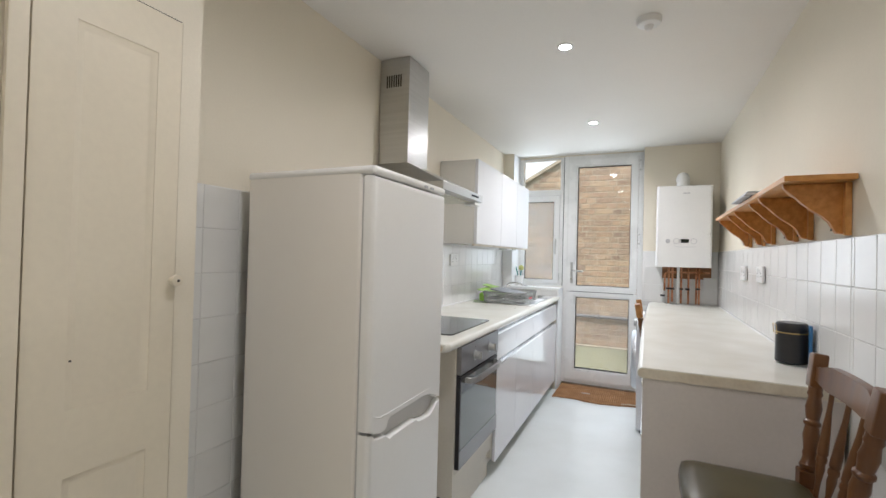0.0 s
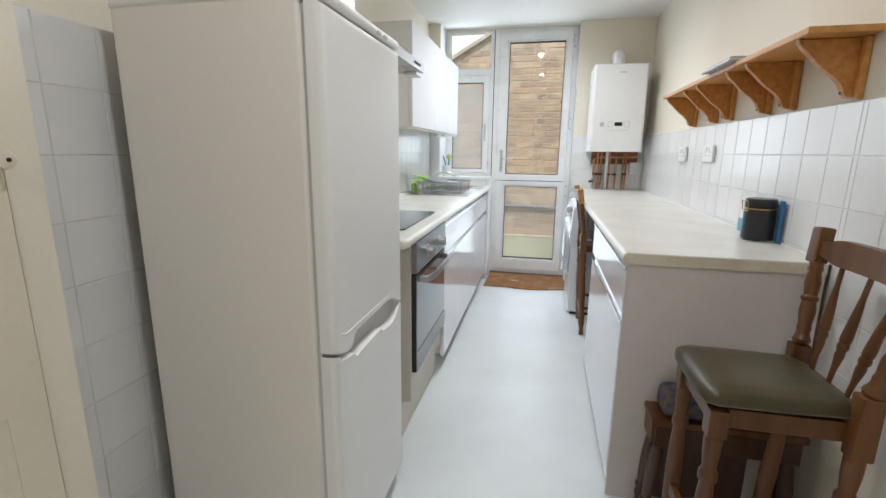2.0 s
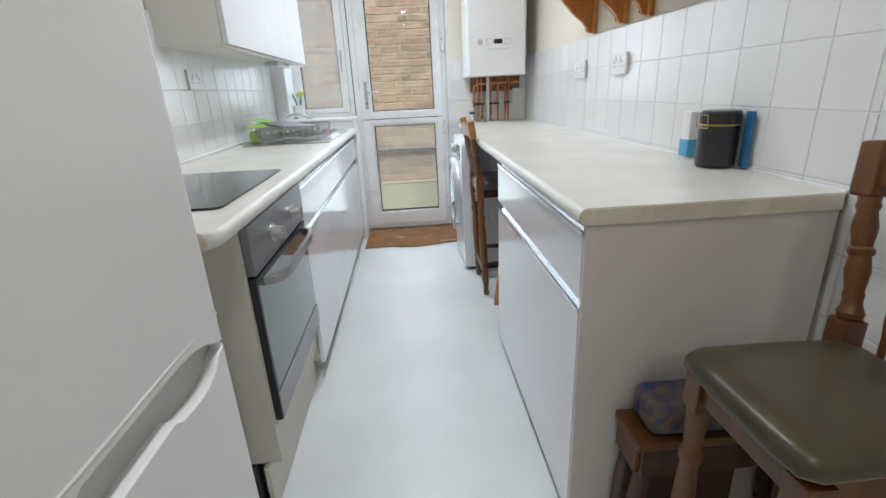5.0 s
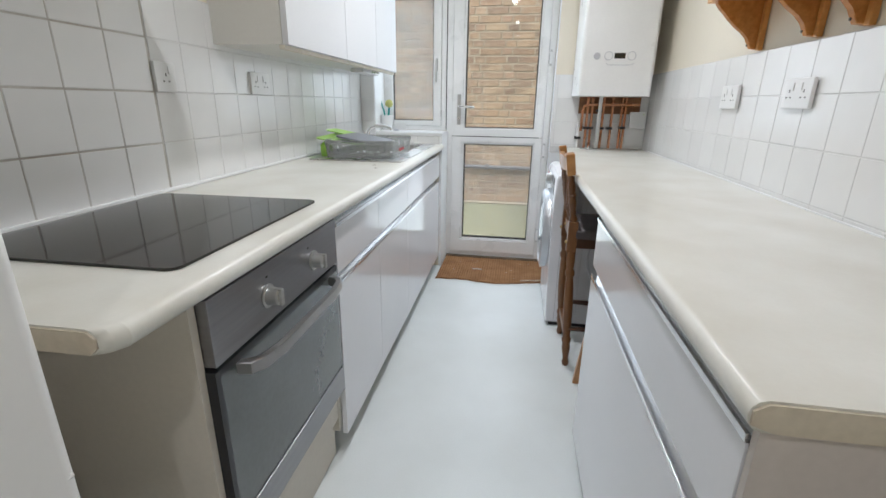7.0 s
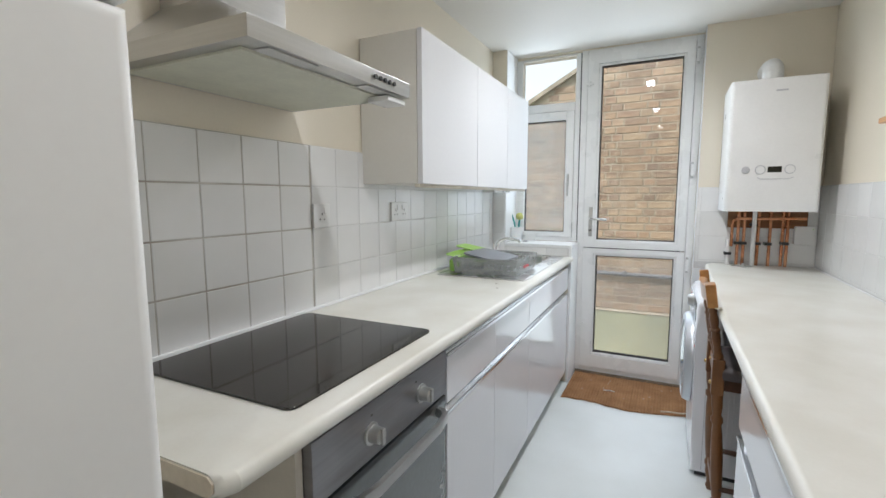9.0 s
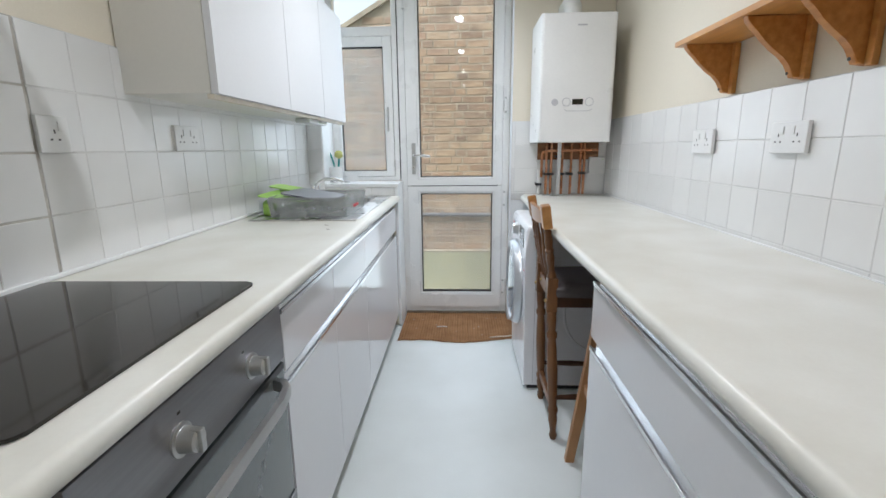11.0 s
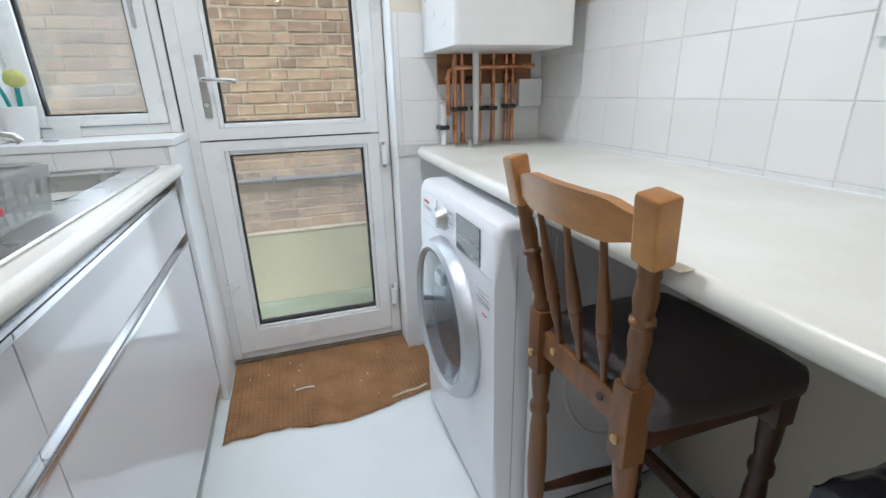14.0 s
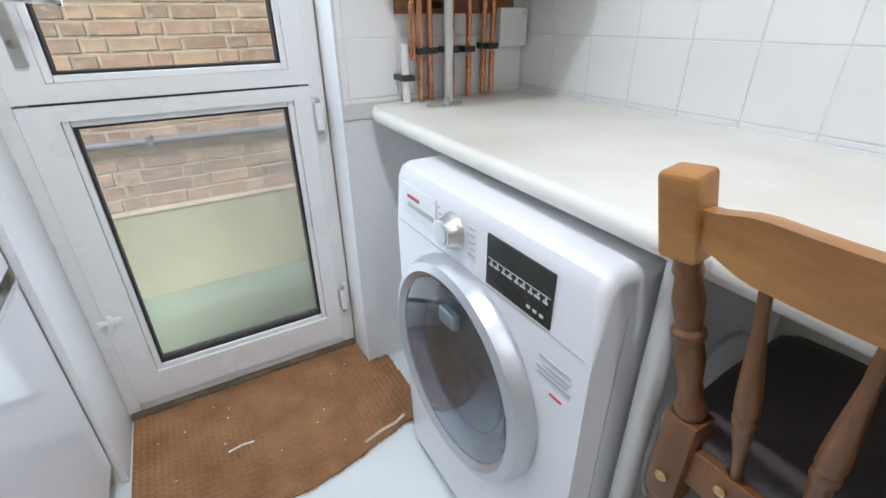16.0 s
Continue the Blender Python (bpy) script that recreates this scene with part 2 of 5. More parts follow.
M_COPPER = mat("copper_pipe", (0.68, 0.36, 0.21), 0.28, metal=1.0, var=0.12, scale=14, rgb2=(0.45, 0.18, 0.08))
M_BOARD = mat("bare_board", (0.34, 0.16, 0.07), 0.7, var=0.15, scale=6, rgb2=(0.2, 0.09, 0.04), stretch=(1, 1, 5))
M_BLACK = mat("black_plastic", (0.02, 0.02, 0.022), 0.35)
M_DISP = mat("dark_display", (0.025, 0.03, 0.025), 0.12, var=0.1)
M_MAT = mat("coir_matting", (0.40, 0.215, 0.098), 0.95, var=0.16, scale=9, rgb2=(0.27, 0.135, 0.058), bump=0.8, bscale=320)
M_BRASS = mat("brass_peg", (0.62, 0.45, 0.2), 0.35, metal=1.0)
M_MORTAR = mat("old_mortar", (0.43, 0.355, 0.27), 0.95, var=0.16, scale=9, bump=0.5, bscale=120)
M_RENDER = mat("greenish_render", (0.42, 0.38, 0.255), 0.85, var=0.1, scale=2.5, rgb2=(0.345, 0.325, 0.22), bump=0.3, bscale=90)
M_GROUND = mat("algae_concrete", (0.22, 0.25, 0.18), 0.85, var=0.12, scale=2.0, rgb2=(0.16, 0.20, 0.145), bump=0.3, bscale=60)
M_PIPE = mat("grey_waste_pipe", (0.16, 0.15, 0.16), 0.5)
M_SATIN = mat("satin_silver", (0.56, 0.58, 0.61), 0.36, metal=0.7, var=0.03)
M_RACK = mat("smoky_clear_plastic", (0.40, 0.42, 0.41), 0.22, var=0.05)
M_RACK.node_tree.nodes["Principled BSDF"].inputs["Alpha"].default_value = 0.42
M_LIME = mat("lime_plastic", (0.36, 0.62, 0.10), 0.4, var=0.05)
M_GREYB = mat("grey_board", (0.24, 0.25, 0.275), 0.5, var=0.06)
M_TEAL = mat("teal_plastic", (0.01, 0.26, 0.25), 0.35)
M_YELLOW = mat("yellow_green_sponge", (0.55, 0.55, 0.18), 0.8, bump=0.5, bscale=200)
M_BLUE = mat("blue_card", (0.04, 0.17, 0.38), 0.4, var=0.1)
M_SKYB = mat("pale_blue_film", (0.10, 0.42, 0.66), 0.3, var=0.1)
M_REDP = mat("red_print", (0.55, 0.05, 0.06), 0.5)
M_PRINT = mat("grey_print", (0.53, 0.53, 0.56), 0.5)
M_PAPER = mat("printed_paper", (0.55, 0.56, 0.60), 0.5, var=0.2, scale=12)
M_FOAM = mat("white_flue_plastic", (0.82, 0.82, 0.80), 0.4, var=0.03)
M_LAMP = glow("lit_lamp_glass", (1.0, 0.96, 0.9), 40.0)
M_GLASS = glass("window_glass")
M_HAZE = glass("dusty_window_glass", haze=0.24)
M_HAZE2 = glass("misted_window_glass", haze=0.10)
M_BOWL = mat("grey_door_bowl", (0.30, 0.33, 0.37), 0.12, var=0.25, scale=5, rgb2=(0.16, 0.17, 0.19), coat=0.8, rvar=0.04)
M_DRUM = mat("steel_drum", (0.30, 0.31, 0.33), 0.32, metal=0.8, var=0.2, scale=7, bump=0.5, bscale=45)
M_PORT = glass("porthole_glass", (0.80, 0.85, 0.90))
M_BRICK = brick_mat()


# ---- building tools ----
ORG = {}
LEFT = Matrix.Translation((0, -3.05, 0)) @ pose(0, 0, 0, 0, 0, 0.6) @ Matrix.Translation((0, 3.05, 0))


def B():
    return bmesh.new()


def box(bm, x0, x1, y0, y1, z0, z1, bev=0.0, seg=2):
    vs = bmesh.ops.create_cube(bm, size=1.0)["verts"]
    for v in vs:
        v.co = (x0 if v.co.x < 0 else x1, y0 if v.co.y < 0 else y1, z0 if v.co.z < 0 else z1)
    if bev:
        bmesh.ops.bevel(bm, geom=list({e for v in vs for e in v.link_edges}), offset=bev, segments=seg, affect="EDGES", profile=0.5)
    return bm


def prism(bm, pts, axis, a, b, bev=0.0, seg=2):
    """A flat outline pushed along an axis. pts: (y, z) for x, (x, z) for y, (x, y) for z."""
    def at(p, d):
        return {"x": (d, p[0], p[1]), "y": (p[0], d, p[1]), "z": (p[0], p[1], d)}[axis]
    lo, hi = [bm.verts.new(at(p, a)) for p in pts], [bm.verts.new(at(p, b)) for p in pts]
    n = len(pts)
    fs = [bm.faces.new(lo), bm.faces.new(hi[::-1])]
    fs += [bm.faces.new((lo[i], lo[(i + 1) % n], hi[(i + 1) % n], hi[i])) for i in range(n)]
    if bev:
        es = [e for f in fs[:2] for e in f.edges]
        bmesh.ops.bevel(bm, geom=es, offset=bev, segments=seg, affect="EDGES", profile=0.5)
    return bm


def rod(bm, p0, p1, prof=((0, 0.01), (1, 0.01)), seg=12):
    """A turned piece from p0 to p1; prof: (share of the length, radius)."""
    p0, p1 = Vector(p0), Vector(p1)
    ax = (p1 - p0).normalized()
    u = ax.orthogonal().normalized()
    w = ax.cross(u)
    rings = []
    for t, r in prof:
        c = p0.lerp(p1, t)
        rings.append([bm.verts.new(c + (u * math.cos(k * 2 * math.pi / seg) + w * math.sin(k * 2 * math.pi / seg)) * r) for k in range(seg)])
    for a, b in zip(rings, rings[1:]):
        for k in range(seg):
            bm.faces.new((a[k], a[(k + 1) % seg], b[(k + 1) % seg], b[k]))
    bm.faces.new(rings[0][::-1])
    bm.faces.new(rings[-1])
    return bm


def tube(bm, pts, r, seg=8):
    """A bent pipe along points."""
    pts = [Vector(p) for p in pts]
    rings, u = [], None
    for i, p in enumerate(pts):
        ax = (pts[min(i + 1, len(pts) - 1)] - pts[max(i - 1, 0)]).normalized()
        u = ax.orthogonal().normalized() if u is None else (u - ax * u.dot(ax)).normalized()
        w = ax.cross(u)
        rings.append([bm.verts.new(p + (u * math.cos(k * 2 * math.pi / seg) + w * math.sin(k * 2 * math.pi / seg)) * r) for k in range(seg)])
    for a, b in zip(rings, rings[1:]):
        for k in range(seg):
            bm.faces.new((a[k], a[(k + 1) % seg], b[(k + 1) % seg], b[k]))
    bm.faces.new(rings[0][::-1])
    bm.faces.new(rings[-1])
    return bm


def ring(bm, c, ax, r_in, r_out, h, seg=40):
    """A flat ring with rounded outer edge, axis along ax ('x' or 'z')."""
    prof = [(r_in, 0), (r_in, h * 0.7), (r_in + (r_out - r_in) * 0.35, h), (r_out - (r_out - r_in) * 0.25, h * 0.85), (r_out, h * 0.3), (r_out, 0)]
    loops = []
    for k in range(seg):
        a = k * 2 * math.pi / seg
        cs, sn = math.cos(a), math.sin(a)
        row = []
        for r, d in prof:
            q = {"x": (c[0] + d, c[1] + r * cs, c[2] + r * sn), "z": (c[0] + r * cs, c[1] + r * sn, c[2] + d)}[ax]
            row.append(bm.verts.new(q))
        loops.append(row)
    for k in range(seg):
        a, b = loops[k], loops[(k + 1) % seg]
        for i in range(len(prof)):
            j = (i + 1) % len(prof)
            bm.faces.new((a[i], a[j], b[j], b[i]))
    return bm


def part(name, bm, material, parent=None, label="", sharp=38, m=None):
    """One mesh object under a thing or a part; coordinates as the place's own."""
    o = ORG.get(parent, Vector((0, 0, 0)))
    bmesh.ops.recalc_face_normals(bm, faces=bm.faces[:])
    bmesh.ops.translate(bm, verts=bm.verts[:], vec=-o)
    me = bpy.data.meshes.new(name)
    bm.to_mesh(me)
    bm.free()
    me.materials.append(material)
    me.shade_smooth()
    me.set_sharp_from_angle(angle=radians(sharp))
    ob = new(name, me)
    ob.modifiers.new("flat_faces", "WEIGHTED_NORMAL").keep_sharp = True
    ob.parent = parent
    ORG[ob] = o
    if m is not None:
        ob.matrix_basis = m
    if label:
        ob["label"] = label
    return ob


def thing(name, label, category, base=(0, 0, 0), group="", kind="", m=None):
    e = new(name)
    e.empty_display_size = 0.1
    e.matrix_basis = (m if m is not None else Matrix()) @ Matrix.Translation(base)
    ORG[e] = Vector(base)
    return tagged(e, label, category, group, kind)


def solo(name, bm, material, label, category, kind="", m=None, group="", sharp=38):
    """A thing, or a piece of the setting, of one mesh."""
    return tagged(part(name, bm, material, None, "", sharp, m), label, category, group, kind)

# ---- the room ----
RX = 1.905           # face of the east wall
SOUTH = -6.3
solo("floor", box(B(), -0.2, 2.1, SOUTH - 0.1, 0.06, -0.44, 0.0), M_FLOOR, "pale grey-white vinyl floor with faint scuffs", "floor", "structure")
solo("ceiling", box(B(), -0.2, 2.1, SOUTH - 0.1, 0.12, CEIL, CEIL + 0.12), M_CEIL, "smooth white painted ceiling with recessed downlights", "ceiling", "structure")
solo("wall_west", box(B(), -0.16, 0.0, -3.94, -0.27, 0, CEIL), M_WALL, "cream painted wall above white tiles", "wall", "structure", LEFT)
# the deeper wall with the cupboard let into it
bm = B()
box(bm, -0.16, 0.235, -3.985, -3.93, 0, CEIL)
box(bm, -0.16, 0.235, -4.305, -3.985, 1.862, CEIL)
box(bm, -0.16, 0.235, SOUTH, -4.305, 0, CEIL)
box(bm, -0.16, -0.02, -4.305, -3.985, 0, 1.862)
solo("wall_west_front", bm, M_WALL, "cream painted wall around a built-in cupboard", "wall", "structure")
solo("wall_east", box(B(), RX + 0.006, 2.07, SOUTH, 0.1, 0, CEIL), M_WALL, "cream painted wall above white tiles", "wall", "structure")
solo("wall_south", box(B(), -0.16, 2.07, SOUTH - 0.12, SOUTH, 0, CEIL), M_WALL, "plain cream wall", "wall", "structure")
bm = B()
box(bm, 1.296, RX + 0.004, -0.165, 0.12, 0, CEIL)
solo("wall_north", bm, M_WALL, "cream chimney-side wall behind the boiler", "wall", "structure")
bm = B()
box(bm, -0.2, 0.075, -0.268, 0.12, 0, CEIL)
box(bm, 0.077, 0.535, -0.262, 0.1, 0, 0.935)
box(bm, 0.077, 1.294, -0.03, 0.12, CEIL - 0.012, CEIL - 0.001)
solo("wall_north_window", bm, M_WALL, "low wall and narrow return around the window", "wall", "structure")
solo("window_boxing", box(B(), 0.5365, 0.556, -0.275, -0.03, 0.002, 0.955, 0.003), M_WHITEP, "white painted boxing panel beside the door", "trim", "structure")
solo("window_board", box(B(), 0.0765, 0.558, -0.277, -0.022, 0.956, 0.98, 0.004), M_WHITEP, "white painted window board", "sill", "structure")
solo("reveal_lining", box(B(), 1.2925, 1.2955, -0.17, -0.045, 0.002, CEIL - 0.002), M_WHITEP, "white painted door reveal", "trim", "structure")
solo("window_reveal", box(B(), 0.0752, 0.079, -0.2675, -0.0215, 0.981, CEIL - 0.002), M_WHITEP, "white painted window reveal", "trim", "structure")
solo("lower_wall_paint", box(B(), 1.2962, RX + 0.002, -0.1685, -0.1655, 0.002, 0.858), M_WHITEP, "white painted lower wall beside the washing machine", "trim", "structure")

# ---- back door, split like a stable door ----
GX0, GX1 = 0.685, 1.178
door = thing("door_1", "white plastic glazed back door in two leaves", "door", (0.92, 0, 0), kind="structure")
bm = B()
box(bm, 0.546, 0.590, -0.03, 0.045, 0.02, 2.325, 0.004)
box(bm, 1.248, 1.292, -0.03, 0.045, 0.02, 2.325, 0.004)
box(bm, 0.590, 1.248, -0.03, 0.045, 2.283, 2.325, 0.004)
box(bm, 0.590, 1.248, -0.03, 0.045, 0.02, 0.055, 0.004)
part("door_frame", bm, M_UPVC, door)


def leaf(name, z0, z1, g0, g1):
    bm = B()
    y0, y1 = -0.042, 0.03
    for a in ((0.592, GX0 - 0.02, z0, z1), (GX1 + 0.02, 1.246, z0, z1), (GX0 - 0.02, GX1 + 0.02, g1 + 0.02, z1), (GX0 - 0.02, GX1 + 0.02, z0, g0 - 0.02)):
        box(bm, a[0], a[1], y0, y1, a[2], a[3])
    lf = part(name, bm, M_UPVC, door)
    bm = B()
    for a in ((GX0 - 0.02, GX0 - 0.004, g0 - 0.02, g1 + 0.02), (GX1 + 0.004, GX1 + 0.02, g0 - 0.02, g1 + 0.02), (GX0 - 0.004, GX1 + 0.004, g1 + 0.004, g1 + 0.02), (GX0 - 0.004, GX1 + 0.004, g0 - 0.02, g0 - 0.004)):
        box(bm, a[0], a[1], -0.034, 0.02, a[2], a[3], 0.004)
    part("glazing_bead", bm, M_UPVC, lf)
    bm = B()
    for a in ((GX0 - 0.004, GX0 + 0.002, g0 - 0.004, g1 + 0.004), (GX1 - 0.002, GX1 + 0.004, g0 - 0.004, g1 + 0.004), (GX0 + 0.002, GX1 - 0.002, g1 - 0.002, g1 + 0.004), (GX0 + 0.002, GX1 - 0.002, g0 - 0.004, g0 + 0.002)):
        box(bm, a[0], a[1], -0.026, 0.012, a[2], a[3])
    part("rubber_seal", bm, M_SEAL, lf, "thin black glazing seal")
    pane = part("pane", box(B(), GX0, GX1, -0.012, -0.006, g0, g1), M_GLASS if z0 > 0.5 else M_HAZE2, lf, "clear glass pane")
    pane.visible_shadow = False
    return lf


upper = leaf("upper_leaf", 0.947, 2.281, 1.008, 2.2)
lower = leaf("lower_leaf", 0.057, 0.941, 0.174, 0.885)
part("meeting_gap", box(B(), 0.62, 1.22, -0.041, 0.0, 0.9415, 0.9465), M_SEAL, door)
bm = box(B(), 0.626, 0.652, -0.052, -0.042, 1.026, 1.236, 0.003)
plate = part("handle_plate", bm, M_STEEL, upper, "steel handle plate")
bm = tube(B(), [(0.639, -0.052, 1.155), (0.639, -0.085, 1.155), (0.645, -0.094, 1.155), (0.70, -0.096, 1.152), (0.752, -0.094, 1.147)], 0.008)
part("lever_handle", bm, M_CHROME, upper, "chrome lever handle")
part("lock_cylinder", rod(B(), (0.639, -0.058, 1.07), (0.639, -0.05, 1.07), ((0, 0.009), (1, 0.009))), M_CHROME, upper)
for hz in (2.2, 1.486, 0.865, 0.228):
    bm = box(B(), 1.252, 1.274, -0.062, -0.0305, hz - 0.048, hz + 0.03, 0.003)
    box(bm, 1.266, 1.282, -0.05, -0.0305, hz - 0.03, hz + 0.048, 0.002)
    hg = part("hinge", bm, M_UPVC, door, "white plastic cased hinge")
    for e in (-1, 1):
        part("hinge_pin", rod(B(), (1.262, -0.05, hz - 0.009 + e * 0.039), (1.262, -0.05, hz - 0.009 + e * 0.051), ((0, 0.008), (1, 0.007)), 10), M_STEEL, hg)
for hz in (0.366, 2.09):
    part("restrictor", box(box(B(), 0.578, 0.632, -0.052, -0.042, hz - 0.008, hz + 0.008, 0.002), 0.6, 0.612, -0.056, -0.042, hz - 0.02, hz + 0.02, 0.002), M_UPVC, door)
solo("threshold", box(B(), 0.56, 1.29, -0.05, 0.05, 0.001, 0.019, 0.004), M_GRIME, "grimy worn door threshold", "threshold", "structure")

# ---- window beside the door ----
win = thing("window_1", "white plastic window with an opening sash below a fanlight", "window", (0.3, 0, 0.98), kind="structure")
bm = B()
WX0, WX1 = 0.077, 0.538
for a in ((WX0, 0.118, 0.981, 2.316), (0.505, WX1, 0.981, 2.316), (0.118, 0.505, 1.925, 1.985), (0.118, 0.505, 0.981, 1.012), (0.118, 0.505, 2.30, 2.316)):
    box(bm, a[0], a[1], -0.02, 0.05, a[2], a[3], 0.003)
part("window_frame", bm, M_UPVC, win)
bm = B()
for a in ((0.12, 0.145, 1.014, 1.922), (0.446, 0.503, 1.014, 1.922), (0.145, 0.446, 1.86, 1.922), (0.145, 0.446, 1.014, 1.05)):
    box(bm, a[0], a[1], -0.032, 0.03, a[2], a[3], 0.004)
sash = part("sash", bm, M_UPVC, win)
bm = B()
for a in ((0.145, 0.15, 1.05, 1.86), (0.441, 0.446, 1.05, 1.86), (0.15, 0.441, 1.855, 1.86), (0.15, 0.441, 1.05, 1.055)):
    box(bm, a[0], a[1], -0.02, 0.01, a[2], a[3])
part("rubber_seal", bm, M_SEAL, sash, "thin black glazing seal")
p = part("pane", box(B(), 0.148, 0.443, -0.008, -0.002, 1.053, 1.857), M_HAZE, sash, "dusty glass pane")
p.visible_shadow = False
p = part("fanlight_pane", box(B(), 0.119, 0.504, 0.0, 0.006, 1.986, 2.299), M_GLASS, win, "clear glass pane")
p.visible_shadow = False
part("window_handle", box(box(B(), 0.463, 0.477, -0.046, -0.032, 1.39, 1.475, 0.004), 0.464, 0.476, -0.062, -0.046, 1.315, 1.46, 0.004), M_STEEL, sash, "grey metal espagnolette handle")
part("mullion_gap", box(B(), 0.5385, 0.5455, -0.012, 0.03, 0.99, 2.32), M_SEAL, win)

# ---- built-in cupboard ----
cup = thing("built_in_cupboard", "cream painted panelled cupboard door with a small knob", "cupboard", (0.235, -4.14, 0))
fx1 = 0.259
y0, y1 = -4.30, -3.99
dr = part("door", box(B(), 0.206, 0.2118, y0 + 0.001, y1 - 0.001, 0.021, 1.857), M_TRIMP, cup)
for nm, *a in (("stile", y0, -4.222, 0.02, 1.858), ("stile", -4.05, y1, 0.02, 1.858), ("rail", -4.222, -4.05, 1.757, 1.858), ("rail", -4.222, -4.05, 0.788, 0.93), ("rail", -4.222, -4.05, 0.02, 0.16)):
    part(nm, box(B(), 0.2125, fx1 - 0.018, a[0], a[1], a[2], a[3]), M_TRIMP, dr)
for z0, z1 in ((0.16, 0.788), (0.93, 1.757)):
    bm = B()
    rings = []
    for x, g in ((0.2122, 0.0), (0.2395, 0.0), (0.2375, 0.006), (0.2345, 0.014), (0.2325, 0.018)):
        rings.append([bm.verts.new((x, y, z)) for y, z in ((-4.222 + g, z0 + g), (-4.05 - g, z0 + g), (-4.05 - g, z1 - g), (-4.222 + g, z1 - g))])
    for a, b in zip(rings, rings[1:]):
        for k in range(4):
            bm.faces.new((a[k], a[(k + 1) % 4], b[(k + 1) % 4], b[k]))
    bm.faces.new(rings[0][::-1])
    bm.faces.new(rings[-1])
    part("panel", bm, M_TRIMP, dr)
bm = rod(B(), (0.241, -3.998, 1.195), (0.268, -3.998, 1.195), ((0, 0.008), (0.3, 0.007), (0.55, 0.015), (0.9, 0.014), (1, 0.006)), 14)
kn = part("knob", bm, M_TRIMP, dr)
part("screw", rod(B(), (0.267, -3.998, 1.195), (0.27, -3.998, 1.195), ((0, 0.004), (1, 0.003)), 8), M_DARK, kn)
bm = B()
box(bm, 0.2355, 0.25, -4.34, -4.306, 0, 1.90, 0.003)
part("architrave", bm, M_TRIMP, cup)
part("nail_hole", rod(B(), (0.2405, -4.215, 1.033), (0.2418, -4.215, 1.033), ((0, 0.0025), (1, 0.0025)), 8), M_DARK, dr)
part("top_crack", box(B(), 0.215, 0.238, -4.30, -3.99, 1.8585, 1.8615), M_DARK, cup)

# ---- fridge freezer ----
fr = thing("fridge_freezer", "tall white fridge freezer with curved grip recess", "fridge freezer", (0.33, -3.385, 0), m=None)
FY0, FY1, FH = -3.612, -3.098, 1.54
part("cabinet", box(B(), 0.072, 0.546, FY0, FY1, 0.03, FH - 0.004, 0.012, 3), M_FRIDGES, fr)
part("door_gasket", box(B(), 0.546, 0.557, FY0 + 0.006, FY1 - 0.006, 0.07, FH - 0.03), M_GRIP, fr, "thin grey door gasket")
def door_slab(pts, lo_z, hi_z, grip):
    """A fridge door: outer edges well rounded, the shaped grip edge (grip: which way it draws back) crisper."""
    bm = B()
    loops = []
    for x, d in ((0.556, 0.0), (0.578, 0.0), (0.584, 0.001), (0.589, 0.004), (0.593, 0.008), (0.5955, 0.013), (0.597, 0.020)):
        row = []
        for y, z in pts:
            outer = abs(z - lo_z) < 1e-6 or abs(z - hi_z) < 1e-6
            zz = min(max(z, lo_z + d), hi_z - d) if outer else z + grip * 0.22 * d
            row.append(bm.verts.new((x, min(max(y, FY0 + d), FY1 - d), zz)))
        loops.append(row)
    n = len(pts)
    for a, b in zip(loops, loops[1:]):
        for k in range(n):
            bm.faces.new((a[k], a[(k + 1) % n], b[(k + 1) % n], b[k]))
    bm.faces.new(loops[0][::-1])
    bm.faces.new(loops[-1])
    return bm


up_pts = [(FY0, FH - 0.025), (FY0, 0.737), (-3.585, 0.724), (-3.55, 0.714), (-3.522, 0.714), (-3.51, 0.724), (-3.504, 0.740), (-3.49, 0.747), (-3.26, 0.750), (-3.21, 0.745), (-3.17, 0.734), (-3.135, 0.716), (FY1, 0.711), (FY1, FH - 0.025)]
lo_pts = [(FY0, 0.727), (FY0, 0.065), (FY1, 0.065), (FY1, 0.703), (-3.135, 0.70), (-3.16, 0.680), (-3.195, 0.668), (-3.24, 0.668), (-3.29, 0.675), (-3.31, 0.687), (-3.47, 0.686), (-3.49, 0.682), (-3.505, 0.694), (-3.52, 0.702), (-3.55, 0.704), (-3.585, 0.713)]
fdoor = part("fridge_door", door_slab(up_pts, -1, FH - 0.025, 1), M_FRIDGE, fr)
part("moulded_line", tube(B(), [(0.589, FY0 + 0.012, 0.79), (0.5935, -3.585, 0.778), (0.5945, -3.553, 0.766), (0.5945, -3.436, 0.766), (0.5945, -3.3, 0.768), (0.592, FY1 - 0.008, 0.767)], 0.0042, 8), M_FRIDGE, fdoor)
part("freezer_door", door_slab(lo_pts, 0.065, 9, -1), M_FRIDGE, fr)
part("grip_recess", box(B(), 0.557, 0.572, FY0 + 0.05, FY1 - 0.006, 0.63, 0.765), M_GRIP, fr, "pale grey moulded grip recess")
part("top_cap", box(B(), 0.07, 0.595, FY0 - 0.003, FY1 + 0.003, FH - 0.022, FH + 0.006, 0.012, 4), M_FRIDGE, fr, "rounded white top panel")
for k in range(2):
    part("badge", box(B(), 0.594, 0.5975, FY1 - 0.19 + 0.05 * k, FY1 - 0.165 + 0.05 * k, FH - 0.016, FH - 0.008), M_PRINT, fr, "small grey maker's badge")
